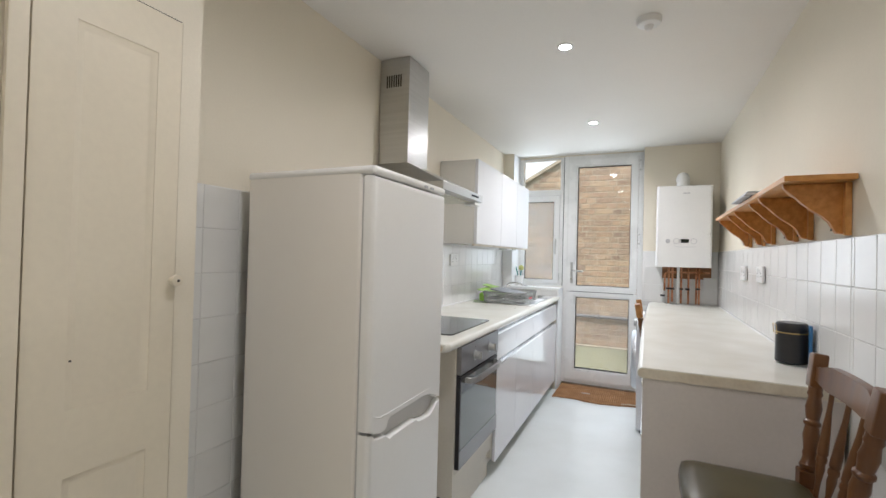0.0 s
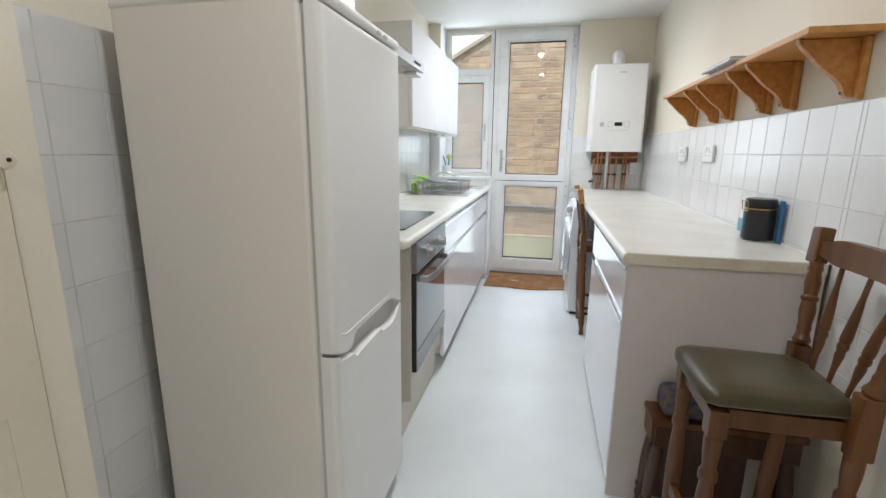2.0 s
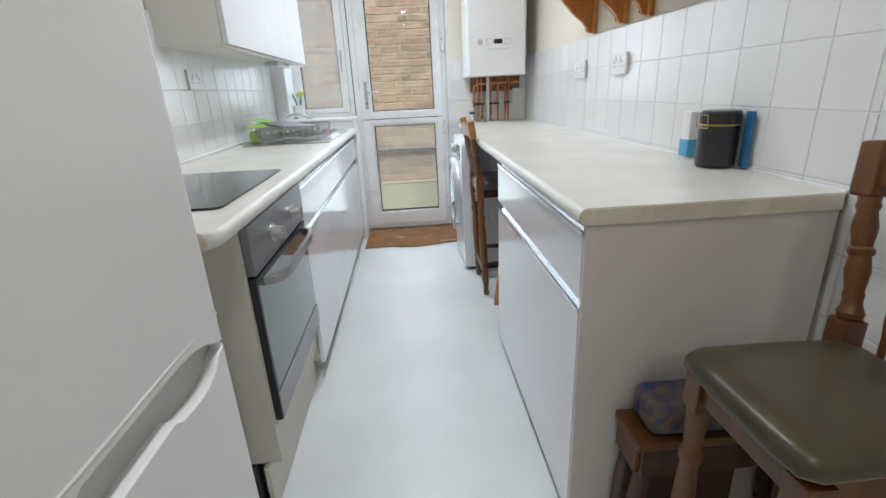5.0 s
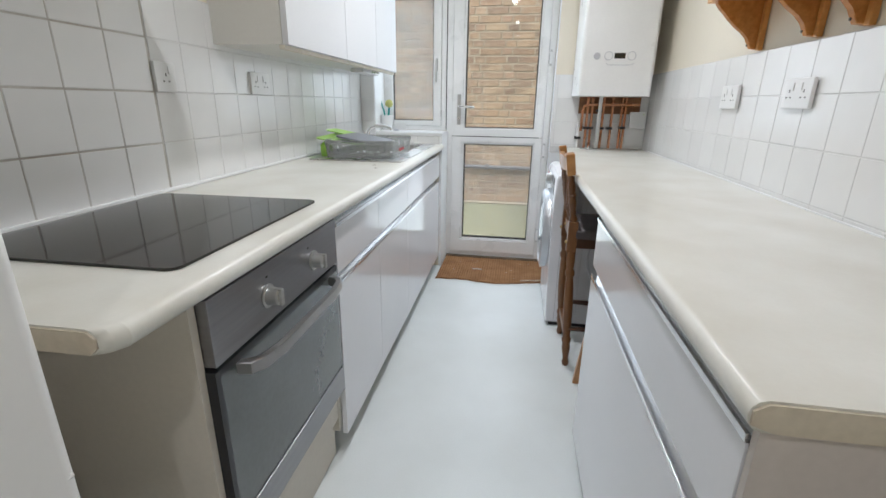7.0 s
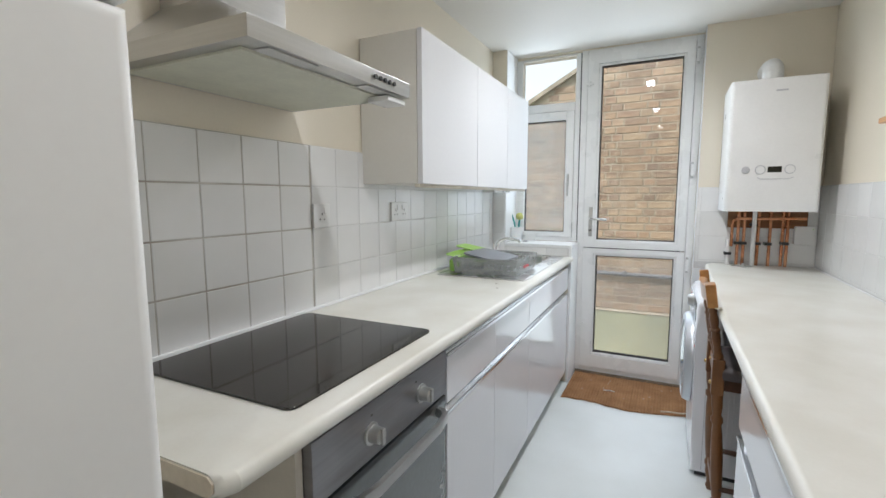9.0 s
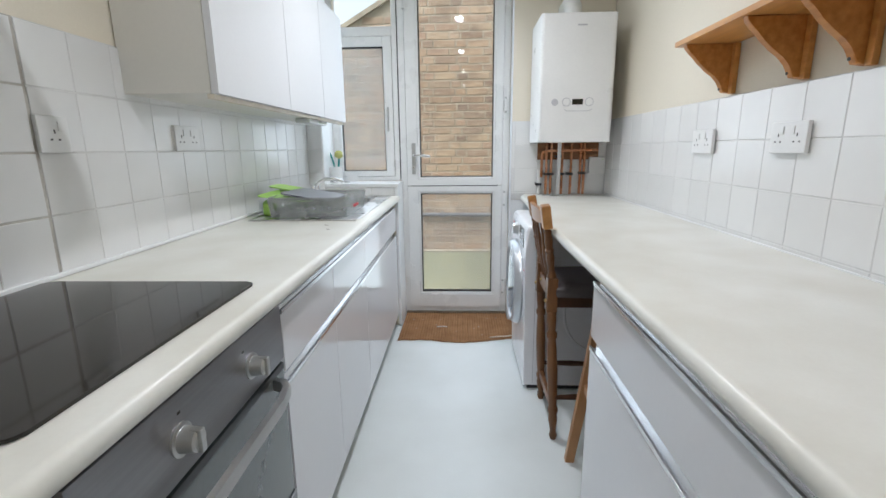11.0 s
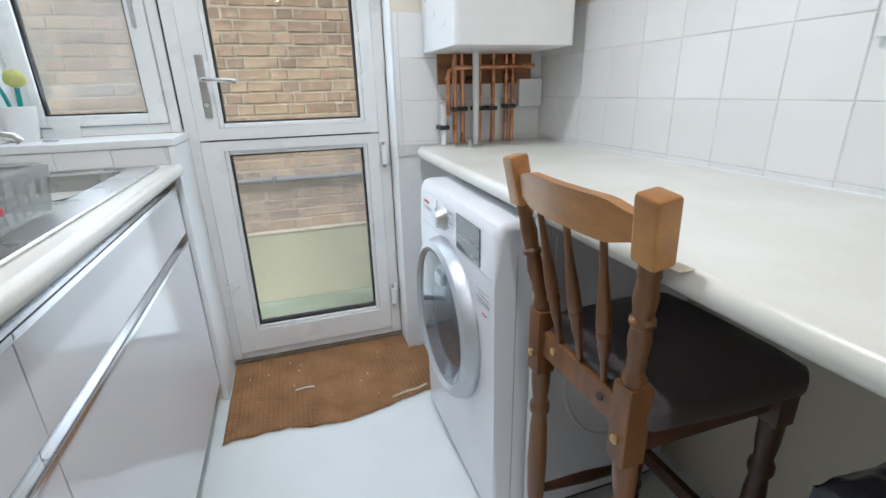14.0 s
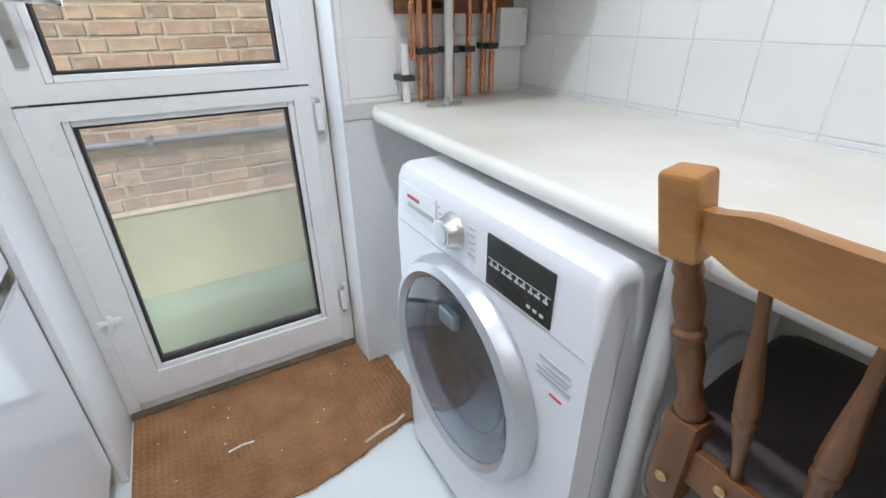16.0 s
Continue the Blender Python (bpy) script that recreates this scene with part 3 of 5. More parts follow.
part("back_panel", box(B(), 0.056, 0.0715, FY0 + 0.05, FY1 - 0.004, 0.05, FH - 0.22), M_DARK, fr, "dark rear panel")
part("plinth", box(B(), 0.09, 0.54, FY0 + 0.01, FY1 - 0.01, 0.0, 0.06), M_PRINT, fr)

# ---- worktops ----
def nosed(bm, x_back, x_front0, x_front1, y0, y1, z0, z1, r):
    """A worktop slab with a rounded front edge; its front runs from x_front0 at y0 to x_front1 at y1."""
    sgn = 1 if x_front0 > x_back else -1
    prof = [(0, z0)]
    for k in range(7):
        a = -math.pi / 2 + k * math.pi / 6
        prof.append((-r + r * math.cos(a), (z0 + z1) / 2 + (z1 - z0) / 2 * math.sin(a)))
    rows = []
    for y, xf in ((y0, x_front0), (y1, x_front1)):
        row = [bm.verts.new((x_back, y, z0))]
        row += [bm.verts.new((xf + sgn * dx, y, z)) for dx, z in prof[1:]]
        row.append(bm.verts.new((x_back, y, z1)))
        rows.append(row)
    n = len(rows[0])
    for i in range(n):
        bm.faces.new((rows[0][i], rows[0][(i + 1) % n], rows[1][(i + 1) % n], rows[1][i]))
    bm.faces.new(rows[0][::-1])
    bm.faces.new(rows[1])
    return bm


WT0, WT1 = 0.862, 0.9
SY0, SY1, SX0, SX1 = -0.80, -0.40, 0.12, 0.47      # the sink bowl
lw = thing("worktop_west", "mottled cream laminate worktop with rounded front edge", "worktop", (0.3, -1.7, WT0), m=LEFT)
bm = B()
nosed(bm, 0.007, 0.566, 0.58, -3.02, -3.012, WT0, WT1, 0.018)
nosed(bm, 0.007, 0.58, 0.59, -3.012, -2.995, WT0, WT1, 0.018)
nosed(bm, 0.007, 0.59, 0.596, -2.995, SY0, WT0, WT1, 0.018)
nosed(bm, SX1, 0.596, 0.596, SY0, SY1, WT0, WT1, 0.018)
nosed(bm, 0.007, 0.596, 0.596, SY1, -0.272, WT0, WT1, 0.018)
box(bm, 0.007, SX0, SY0, SY1, WT0, WT1)
bmesh.ops.remove_doubles(bm, verts=bm.verts[:], dist=0.0005)
part("slab", bm, M_TOP, lw)
part("sealant_strip", box(B(), 0.0085, 0.02, -3.02, -0.28, WT1 + 0.0005, WT1 + 0.012, 0.003), M_WHITEP, lw, "white sealant strip")
part("end_strip", prism(B(), [(0.012, WT0 + 0.002), (0.552, WT0 + 0.002), (0.563, WT0 + 0.012), (0.563, WT1 - 0.012), (0.552, WT1 - 0.003), (0.012, WT1 - 0.003)], "y", -3.0235, -3.0202), M_TOPEDGE, lw, "worn laminate end strip")

for mx, my, ml in ((0.443, -1.428, 0.011), (0.479, -1.526, 0.008)):
    part("chip", prism(B(), [(mx - 0.006, my - 0.004), (mx + 0.002, my - 0.006), (mx + ml, my), (mx + 0.004, my + 0.005), (mx - 0.004, my + 0.004)], "z", WT1 - 0.0005, WT1 + 0.0004), M_GRIME, lw, "small dark chip in the laminate")

rw = thing("worktop_east", "long mottled cream laminate worktop with worn end", "worktop", (1.6, -1.6, WT0), m=Matrix.Translation((0, -0.2, 0.005)) @ pose(0, 0, 0, -0.1, 0, 0) @ Matrix.Translation((0, 0.2, 0)))
bm = B()
nosed(bm, RX - 0.012, 1.318, 1.318, -3.022, -1.65, WT0 - 0.008, WT1 - 0.008, 0.018)
nosed(bm, RX - 0.012, 1.318, 1.353, -1.65, -0.24, WT0 - 0.008, WT1 - 0.008, 0.018)
nosed(bm, RX - 0.012, 1.353, 1.375, -0.24, -0.178, WT0 - 0.008, WT1 - 0.008, 0.018)
part("slab", bm, M_TOP, rw)
part("end_strip", prism(B(), [(1.345, WT0 - 0.006), (RX - 0.014, WT0 - 0.006), (RX - 0.014, WT1 - 0.011), (1.335, WT1 - 0.011), (1.3215, WT1 - 0.02), (1.3215, WT0 + 0.002)], "y", -3.0255, -3.0222), M_TOPEDGE, rw, "worn beige laminate end strip")
part("sealant_strip", box(B(), RX - 0.0115, RX - 0.0045, -3.02, -0.19, WT1 - 0.012, WT1 - 0.004, 0.002), M_WHITEP, rw, "white sealant strip")
part("chipped_patch", box(B(), 1.306, 1.330, -1.545, -1.508, WT1 - 0.0078, WT1 - 0.0064, 0.0005), M_TOPEDGE, rw, "chipped patch of laminate edge")
part("leg", rod(B(), (1.372, -1.14, 0.003), (1.372, -1.14, WT0 - 0.008), ((0, 0.017), (1, 0.017)), 16), M_PLASTW, rw, "white tubular support leg")
part("leg_foot", rod(B(), (1.372, -1.14, -0.0085), (1.372, -1.14, 0.003), ((0, 0.021), (0.7, 0.021), (1, 0.017)), 16), M_BLACK, rw)


# ---- base units, west run ----
FX = 0.566


def front(name, u, y0, y1, z0, z1, x=FX, d=1, material=None):
    """One cabinet front with an aluminium grip along its top."""
    a, b = sorted((x - 0.018 * d, x))
    o = part(name, box(B(), a, b, y0 + 0.0015, y1 - 0.0015, z0, z1 - 0.028, 0.0015), material or M_GLOSS, u)
    bm = B()
    a, b = sorted((x - 0.02 * d, x + 0.002 * d))
    box(bm, a, b, y0 + 0.001, y1 - 0.001, z1 - 0.0278, z1 - 0.024)
    a, b = sorted((x - 0.003 * d, x + 0.003 * d))
    box(bm, a, b, y0 + 0.001, y1 - 0.001, z1 - 0.0238, z1 - 0.016, 0.001)
    a, b = sorted((x - 0.02 * d, x - 0.017 * d))
    box(bm, a, b, y0 + 0.001, y1 - 0.001, z1 - 0.0238, z1 + 0.012)
    part("grip", bm, M_ALU, o, "bright aluminium grip profile")
    return o


def unit_west(y0, y1, label, drawer=True):
    u = thing("base_cabinet", label, "base cabinet", (0.3, (y0 + y1) / 2, 0), group="west run of base cabinets", m=LEFT)
    part("carcass", box(B(), 0.01, FX - 0.021, y0 + 0.001, y1 - 0.001, 0.11, WT0 - 0.001), M_CABW, u)
    part("plinth", box(B(), 0.46, 0.476, y0 + 0.001, y1 - 0.001, 0.0, 0.109), M_CARC, u, "recessed beige plinth")
    front("drawer_front", u, y0, y1, 0.676, 0.85)
    # dark strip paints in the line of shade below the worktop nosing
    part("shadow_gap", box(B(), FX - 0.0205, FX - 0.008, y0 + 0.001, y1 - 0.001, 0.8515, WT0 - 0.0006), M_DARK, u, "dark strip for the shade under the worktop")
    front("cabinet_door", u, y0, y1, 0.085, 0.666)
    return u


unit_west(-2.232, -1.79, "gloss white base cabinet with drawer beside the oven")
unit_west(-1.79, -1.285, "gloss white base cabinet with drawer and door")
unit_west(-1.285, -0.285, "wide gloss white sink cabinet with drawer front")

# ---- oven housing and oven ----
oh = thing("oven_housing", "cream open-ended oven housing with plain side panel", "oven housing", (0.3, -2.54, 0), m=LEFT)
part("side_panel", box(B(), 0.01, 0.554, -2.852, -2.834, 0.16, WT0 - 0.001), M_CARC, oh)
part("inner_panel", box(B(), 0.01, 0.545, -2.252, -2.2345, 0.11, WT0 - 0.001), M_CARC, oh)
part("base_panel", box(B(), 0.03, 0.545, -2.849, -2.253, 0.262, 0.28), M_CARC, oh)
part("plinth_panel", box(B(), 0.505, 0.52, -2.868, -2.235, 0.0, 0.155, 0.002), M_CARC, oh, "scuffed cream plinth panel")
part("kick_strip", box(B(), 0.53, 0.545, -2.849, -2.253, 0.165, 0.255, 0.002), M_CARC, oh)
part("leg", rod(B(), (0.47, -2.845, 0), (0.47, -2.845, 0.16), ((0, 0.03), (0.1, 0.03), (0.12, 0.02), (1, 0.02))), M_BLACK, oh, "black adjustable cabinet leg")
ov = thing("built_in_oven", "built-in electric oven with steel panel and dark glass door", "oven", (0.3, -2.54, 0.285), m=LEFT)
OY0, OY1 = -2.832, -2.256
part("oven_body", box(B(), 0.06, 0.548, OY0 + 0.01, OY1 - 0.01, 0.285, 0.85), M_BLACK, ov)
cp = part("control_panel", box(B(), 0.549, 0.576, OY0, OY1, 0.725, 0.856, 0.003), M_STEELH, ov, "brushed steel control panel")
for ky in (-2.645, -2.415):
    bm = rod(B(), (0.576, ky, 0.785), (0.606, ky, 0.785), ((0, 0.026), (0.12, 0.026), (0.15, 0.02), (0.9, 0.018), (1, 0.015)), 20)
    box(bm, 0.592, 0.612, ky - 0.006, ky + 0.006, 0.766, 0.804, 0.003)
    part("knob", bm, M_STEEL, cp, "satin steel control knob")
bm = B()
for k in range(2):
    box(bm, 0.5755, 0.5765, -2.645 + k * 0.20, -2.638 + k * 0.20, 0.824, 0.828)
tagged(part("printed_marks", bm, M_DARK, cp), kind="stuff")
od = part("oven_door", box(B(), 0.55, 0.572, OY0, OY1, 0.292, 0.716, 0.003), M_OVENG, ov, "dark reflective glass oven door")
part("door_strip", box(B(), 0.5722, 0.577, OY0 + 0.001, OY1 - 0.001, 0.292, 0.372, 0.002), M_STEELH, od, "brushed steel bottom strip")
part("door_edge", box(B(), 0.5495, 0.5738, OY0 - 0.003, OY0 + 0.012, 0.2915, 0.7165, 0.001), M_BLACK, od, "black door edge trim")
part("top_band", box(B(), 0.5722, 0.5732, OY0 + 0.0125, OY1 - 0.002, 0.700, 0.7158), M_BLACK, od, "black band at the top of the glass")
hy0, hy1, hz = OY0 + 0.06, OY1 - 0.05, 0.688
bm = B()
pts = [(0.572, hy0), (0.60, hy0 + 0.004), (0.618, hy0 + 0.03), (0.626, hy0 + 0.09), (0.626, hy1 - 0.09), (0.618, hy1 - 0.03), (0.60, hy1 - 0.004), (0.572, hy1)]
inner = [(0.572, hy1 - 0.016), (0.592, hy1 - 0.018), (0.606, hy1 - 0.036), (0.613, hy1 - 0.092), (0.613, hy0 + 0.092), (0.606, hy0 + 0.036), (0.592, hy0 + 0.018), (0.572, hy0 + 0.016)]
prism(bm, pts + inner, "z", hz - 0.013, hz + 0.013, 0.002, 1)
part("oven_handle", bm, M_HANDLE, od, "curved steel bar handle")

# ---- hob ----
hob = thing("ceramic_hob", "black ceramic glass hob set in the worktop", "hob", (0.28, -2.53, WT1), m=LEFT)
def rounded(x0, x1, y0, y1, r, n=5):
    out = []
    for cx, cy, a0 in ((x1 - r, y1 - r, 0), (x0 + r, y1 - r, 90), (x0 + r, y0 + r, 180), (x1 - r, y0 + r, 270)):
        out += [(cx + r * math.cos(radians(a0 + 90 * k / n)), cy + r * math.sin(radians(a0 + 90 * k / n))) for k in range(n + 1)]
    return out
part("glass_plate", prism(B(), rounded(0.03, 0.52, -2.822, -2.242, 0.02), "z", WT1 + 0.0005, WT1 + 0.006, 0.002, 2), M_HOB, hob)

# ---- cooker hood ----
hd = thing("cooker_hood", "brushed steel chimney cooker hood with pyramid canopy", "cooker hood", (0.15, -2.54, 1.58), m=LEFT)
HY0, HY1, HX, CY0, CY1, CX = -2.825, -2.255, 0.455, -2.685, -2.45, 0.185
ch = part("chimney", box(B(), 0.006, CX, CY0, CY1, 1.76, CEIL - 0.004, 0.002), M_STEEL, hd)
bm = B()
for k in range(7):
    box(bm, 0.045 + k * 0.014, 0.053 + k * 0.014, CY0 - 0.0012, CY0 + 0.002, 2.17, 2.235)
part("vent_slots", bm, M_DARK, ch)
bm = B()
lo = [bm.verts.new(q) for q in ((0.006, HY0, 1.63), (HX, HY0, 1.63), (HX, HY1, 1.63), (0.006, HY1, 1.63))]
hi = [bm.verts.new(q) for q in ((0.006, CY0, 1.762), (CX, CY0, 1.762), (CX, CY1, 1.762), (0.006, CY1, 1.762))]
bm.faces.new(lo[::-1])
bm.faces.new(hi)
for i in range(4):
    bm.faces.new((lo[i], lo[(i + 1) % 4], hi[(i + 1) % 4], hi[i]))
part("canopy", bm, M_STEEL, hd, sharp=10)
rim = part("rim", box(B(), 0.006, HX + 0.004, HY0 - 0.002, HY1 + 0.002, 1.59, 1.632, 0.003), M_STEEL, hd)
bm = B()
for k in range(5):
    rod(bm, (HX + 0.003, -2.43 + k * 0.022, 1.612), (HX + 0.009, -2.43 + k * 0.022, 1.612), ((0, 0.006), (1, 0.006)), 10)
part("buttons", bm, M_BLACK, rim)
part("filter", box(B(), 0.04, HX - 0.05, HY0 + 0.03, HY1 - 0.03, 1.584, 1.5895), M_FILTER, hd, "greasy metal mesh filter")
part("lamp_cover", box(B(), HX - 0.075, HX - 0.006, HY1 - 0.10, HY1 - 0.006, 1.568, 1.5835, 0.004), M_PLASTW, hd, "drooping white lamp cover")
for ky in (-2.70, -2.38):
    part("hood_lamp", box(B(), HX - 0.044, HX - 0.006, ky - 0.07, ky + 0.07, 1.587, 1.5895, 0.001), M_GRIP, hd, "unlit pale lamp cover")

# ---- wall cabinets ----
for y0, y1 in ((-1.868, -1.29), (-1.29, -0.81), (-0.81, -0.37)):
    wc = thing("wall_cabinet", "white gloss wall cabinet with plain slab door", "wall cabinet", (0.15, (y0 + y1) / 2, 1.36), group="row of wall cabinets", m=LEFT)
    part("carcass", box(B(), 0.006, 0.266, y0 + 0.0005, y1 - 0.0005, 1.362, 1.94), M_CABW, wc)
    part("cabinet_door", box(B(), 0.268, 0.29, y0 + 0.0015, y1 - 0.0015, 1.36, 1.942, 0.0015), M_WCDOOR, wc)
    part("light_rail", box(B(), 0.255, 0.275, y0 + 0.001, y1 - 0.001, 1.346, 1.3595, 0.001), M_TOPEDGE, wc, "beige edging strip")
ul = thing("under_cabinet_light", "small white lamp fitting under the wall cabinets", "lamp", (0.18, -0.6, 1.33), m=LEFT)
part("housing", box(B(), 0.12, 0.2, -0.78, -0.46, 1.336, 1.3615, 0.006), M_PLASTW, ul)
for k in range(3):
    part("switch", rod(B(), (0.20, -0.62 + k * 0.05, 1.349), (0.214, -0.62 + k * 0.05, 1.349), ((0, 0.008), (1, 0.007)), 12), M_CHROME, ul)

# ---- sink, tap and things around it ----
sk = thing("inset_sink", "stainless steel sink with drainer set in the worktop", "sink", (0.3, -0.85, WT1), m=LEFT)
KY0, KY1, KX0, KX1 = -1.325, -0.335, 0.075, 0.545
bm = B()
zt = WT1 + 0.004
for a in ((KX0, KX1, KY0, SY0 + 0.004), (KX0, KX1, SY1 - 0.004, KY1), (KX0, SX0 + 0.004, SY0 + 0.004, SY1 - 0.004), (SX1 - 0.004, KX1, SY0 + 0.004, SY1 - 0.004)):
    box(bm, a[0], a[1], a[2], a[3], WT1 + 0.0005, zt)
rim_pts = rounded(KX0, KX1, KY0, KY1, 0.03)
tube(bm, [(x, y, zt) for x, y in rim_pts] + [(rim_pts[0][0], rim_pts[0][1], zt)], 0.004, 6)
for k in range(7):
    tube(bm, [(0.13 + k * 0.055, -1.24, zt), (0.13 + k * 0.055, -0.88, zt)], 0.004, 6)
part("rim_and_drainer", bm, M_SINK, sk)
bm = B()
top = rounded(SX0 + 0.005, SX1 - 0.005, SY0 + 0.005, SY1 - 0.005, 0.06, 6)
cx, cy = (SX0 + SX1) / 2, (SY0 + SY1) / 2
loops = []
for z, s in ((zt, 1.0), (zt - 0.02, 0.97), (zt - 0.12, 0.93), (zt - 0.14, 0.86), (zt - 0.145, 0.4)):
    loops.append([bm.verts.new((cx + (x - cx) * s, cy + (y - cy) * s, z)) for x, y in top])
n = len(top)
for a, b in zip(loops, loops[1:]):
    for k in range(n):
        bm.faces.new((a[k], a[(k + 1) % n], b[(k + 1) % n], b[k]))
bm.faces.new(loops[-1])
part("bowl", bm, M_SINK, sk)
bm = rod(B(), (0.1, -0.46, zt), (0.1, -0.46, 0.965), ((0, 0.026), (0.15, 0.024), (0.3, 0.019), (1, 0.018)), 16)
tp = thing("mixer_tap", "chrome mixer tap with swan spout", "tap", (0.1, -0.46, zt), m=LEFT)
part("tap_body", bm, M_CHROME, tp)
sp = [(0.1, -0.46, 0.96), (0.108, -0.455, 0.99), (0.125, -0.45, 1.008), (0.16, -0.44, 1.022), (0.21, -0.43, 1.024), (0.25, -0.42, 1.014), (0.262, -0.418, 1.0)]
part("spout", tube(B(), sp, 0.011, 10), M_CHROME, tp)
for dy in (-0.05, 0.05):
    bm = rod(B(), (0.1, -0.46, 0.935), (0.1, -0.46 + dy, 0.955), ((0, 0.011), (1, 0.011)), 10)
    rod(bm, (0.1, -0.46 + dy, 0.945), (0.1, -0.46 + dy, 0.99), ((0, 0.017), (0.6, 0.016), (1, 0.011)), 10)
    part("tap_head", bm, M_CHROME, tp)

rk = thing("dish_rack", "smoky clear plastic dish rack on the drainer", "dish rack", (0.33, -1.1, zt), m=LEFT)
RY0, RY1, RX0, RX1 = -1.29, -0.90, 0.15, 0.50
bm = B()
zb, zr = zt + 0.006, 0.992
tube(bm, [(x, y, zr) for x, y in rounded(RX0, RX1, RY0, RY1, 0.03)] + [rounded(RX0, RX1, RY0, RY1, 0.03)[0] + (zr,)], 0.006, 6)
part("top_rim", bm, M_RACK, rk)
sides = ((RX0, RY0, RX1, RY0), (RX1, RY0, RX1, RY1), (RX1, RY1, RX0, RY1), (RX0, RY1, RX0, RY0))
for xa, ya, xb, yb in sides:
    bm = B()
    c = Vector((0.325, -1.095, 0))
    def at(t, z):
        q = 0.94 + 0.06 * (z - zb) / (zr - zb)
        p = c + (Vector((xa, ya, 0)).lerp(Vector((xb, yb, 0)), t) - c) * q
        return Vector((p.x, p.y, z))
    across = (Vector((xb, yb, 0)) - Vector((xa, ya, 0))).normalized()
    out = Vector((across.y, -across.x, 0)) * 0.0015
    def slab(t0, t1, z0, z1):
        vs = [bm.verts.new(at(t, z) + out * e) for e in (-1, 1) for t, z in ((t0, z0), (t1, z0), (t1, z1), (t0, z1))]
        bm.faces.new(vs[:4])
        bm.faces.new(vs[4:])
        for k in range(4):
            bm.faces.new((vs[k], vs[(k + 1) % 4], vs[4 + (k + 1) % 4], vs[4 + k]))
    slab(0, 1, zb, zb + 0.03)
    slab(0, 1, zr - 0.02, zr)
    nn = 10
    for k in range(nn):
        slab(k / nn, (k + 0.62) / nn, zb + 0.03, zr - 0.02)
    part("rack_side", bm, M_RACK, rk)
bm = B()
for k in range(12):
    y = -1.26 + k * 0.03
    tube(bm, [(0.19, y, zb), (0.19, y, zb + 0.035), (0.26, y, zb + 0.02), (0.33, y, zb + 0.05), (0.4, y, zb + 0.02), (0.47, y, zb + 0.035), (0.47, y, zb)], 0.003, 5)
part("plate_wires", bm, M_RACK, rk)
bm = B()
box(bm, RX1 - 0.004, RX1 + 0.003, -1.16, -1.08, 0.94, 0.952, 0.002)
part("red_tag", bm, M_REDP, rk, "small faded red tag")


def board(name, label, w, h, th, m, material):
    pts = rounded(-w / 2, w / 2, 0, h, 0.025)
    return solo(name, prism(B(), pts, "z", 0, th, 0.002, 1), material, label, "chopping board", m=m, group="chopping boards in the dish rack")


board("chopping_board", "lime green flexible chopping mat lying across the dish rack", 0.20, 0.26, 0.004, LEFT @ pose(0.335, -1.16, 0.978, 5, -4, 78), M_LIME)
board("chopping_board", "lime green chopping mat propped against the tiles", 0.15, 0.24, 0.004, LEFT @ pose(0.30, -1.00, 0.985, 10, 0, 88), M_LIME)
board("chopping_board", "grey rounded chopping board leaning in the dish rack", 0.27, 0.22, 0.008, LEFT @ pose(0.41, -1.12, 0.972, 9, 0, 84), M_GREYB)
bt = thing("washing_up_bottle", "green washing-up liquid bottle behind the rack", "bottle", (0.11, -1.16, zt), m=LEFT)
part("bottle_body", rod(B(), (0.11, -1.16, zt), (0.11, -1.16, zt + 0.07), ((0, 0.03), (0.1, 0.034), (0.8, 0.034), (1, 0.02)), 16), M_LIME, bt)

pot = thing("brush_pot", "white ceramic pot holding washing-up brushes", "pot", (0.115, -0.12, 0.98))
bm = rod(B(), (0.115, -0.12, 0.9805), (0.115, -0.12, 1.085), ((0, 0.036), (0.05, 0.038), (0.9, 0.05), (1, 0.051)), 24)
part("pot_body", bm, M_PLASTW, pot)
br = thing("washing_up_brush", "teal brush with yellow sponge head in the pot", "brush", (0.115, -0.12, 1.08))
part("brush_handle", tube(B(), [(0.118, -0.12, 1.0), (0.095, -0.115, 1.12), (0.07, -0.11, 1.19)], 0.006, 8), M_TEAL, br, "teal plastic handle")
bm = B()
bmesh.ops.create_icosphere(bm, subdivisions=2, radius=0.028, matrix=Matrix.Translation((0.14, -0.13, 1.165)))
for v in bm.verts:
    v.co += Vector((noise.noise(v.co * 60), noise.noise(v.co * 60 + Vector((5, 0, 0))), 0)) * 0.006
part("sponge_head", bm, M_YELLOW, br, "yellow-green sponge head")
part("sponge_stem", tube(B(), [(0.125, -0.125, 1.0), (0.14, -0.13, 1.145)], 0.007, 8), M_TEAL, br)
solo("soap_card", box(B(), 0.175, 0.25, -0.075, -0.068, 0.9805, 1.03, 0.001), M_PLASTW, "small white card leaning on the window", "card")
solo("sink_plug", rod(B(), (0.2, -0.17, 0.9805), (0.2, -0.17, 0.992), ((0, 0.02), (0.6, 0.02), (1, 0.008)), 16), M_PRINT, "grey rubber sink plug on the sill", "plug")

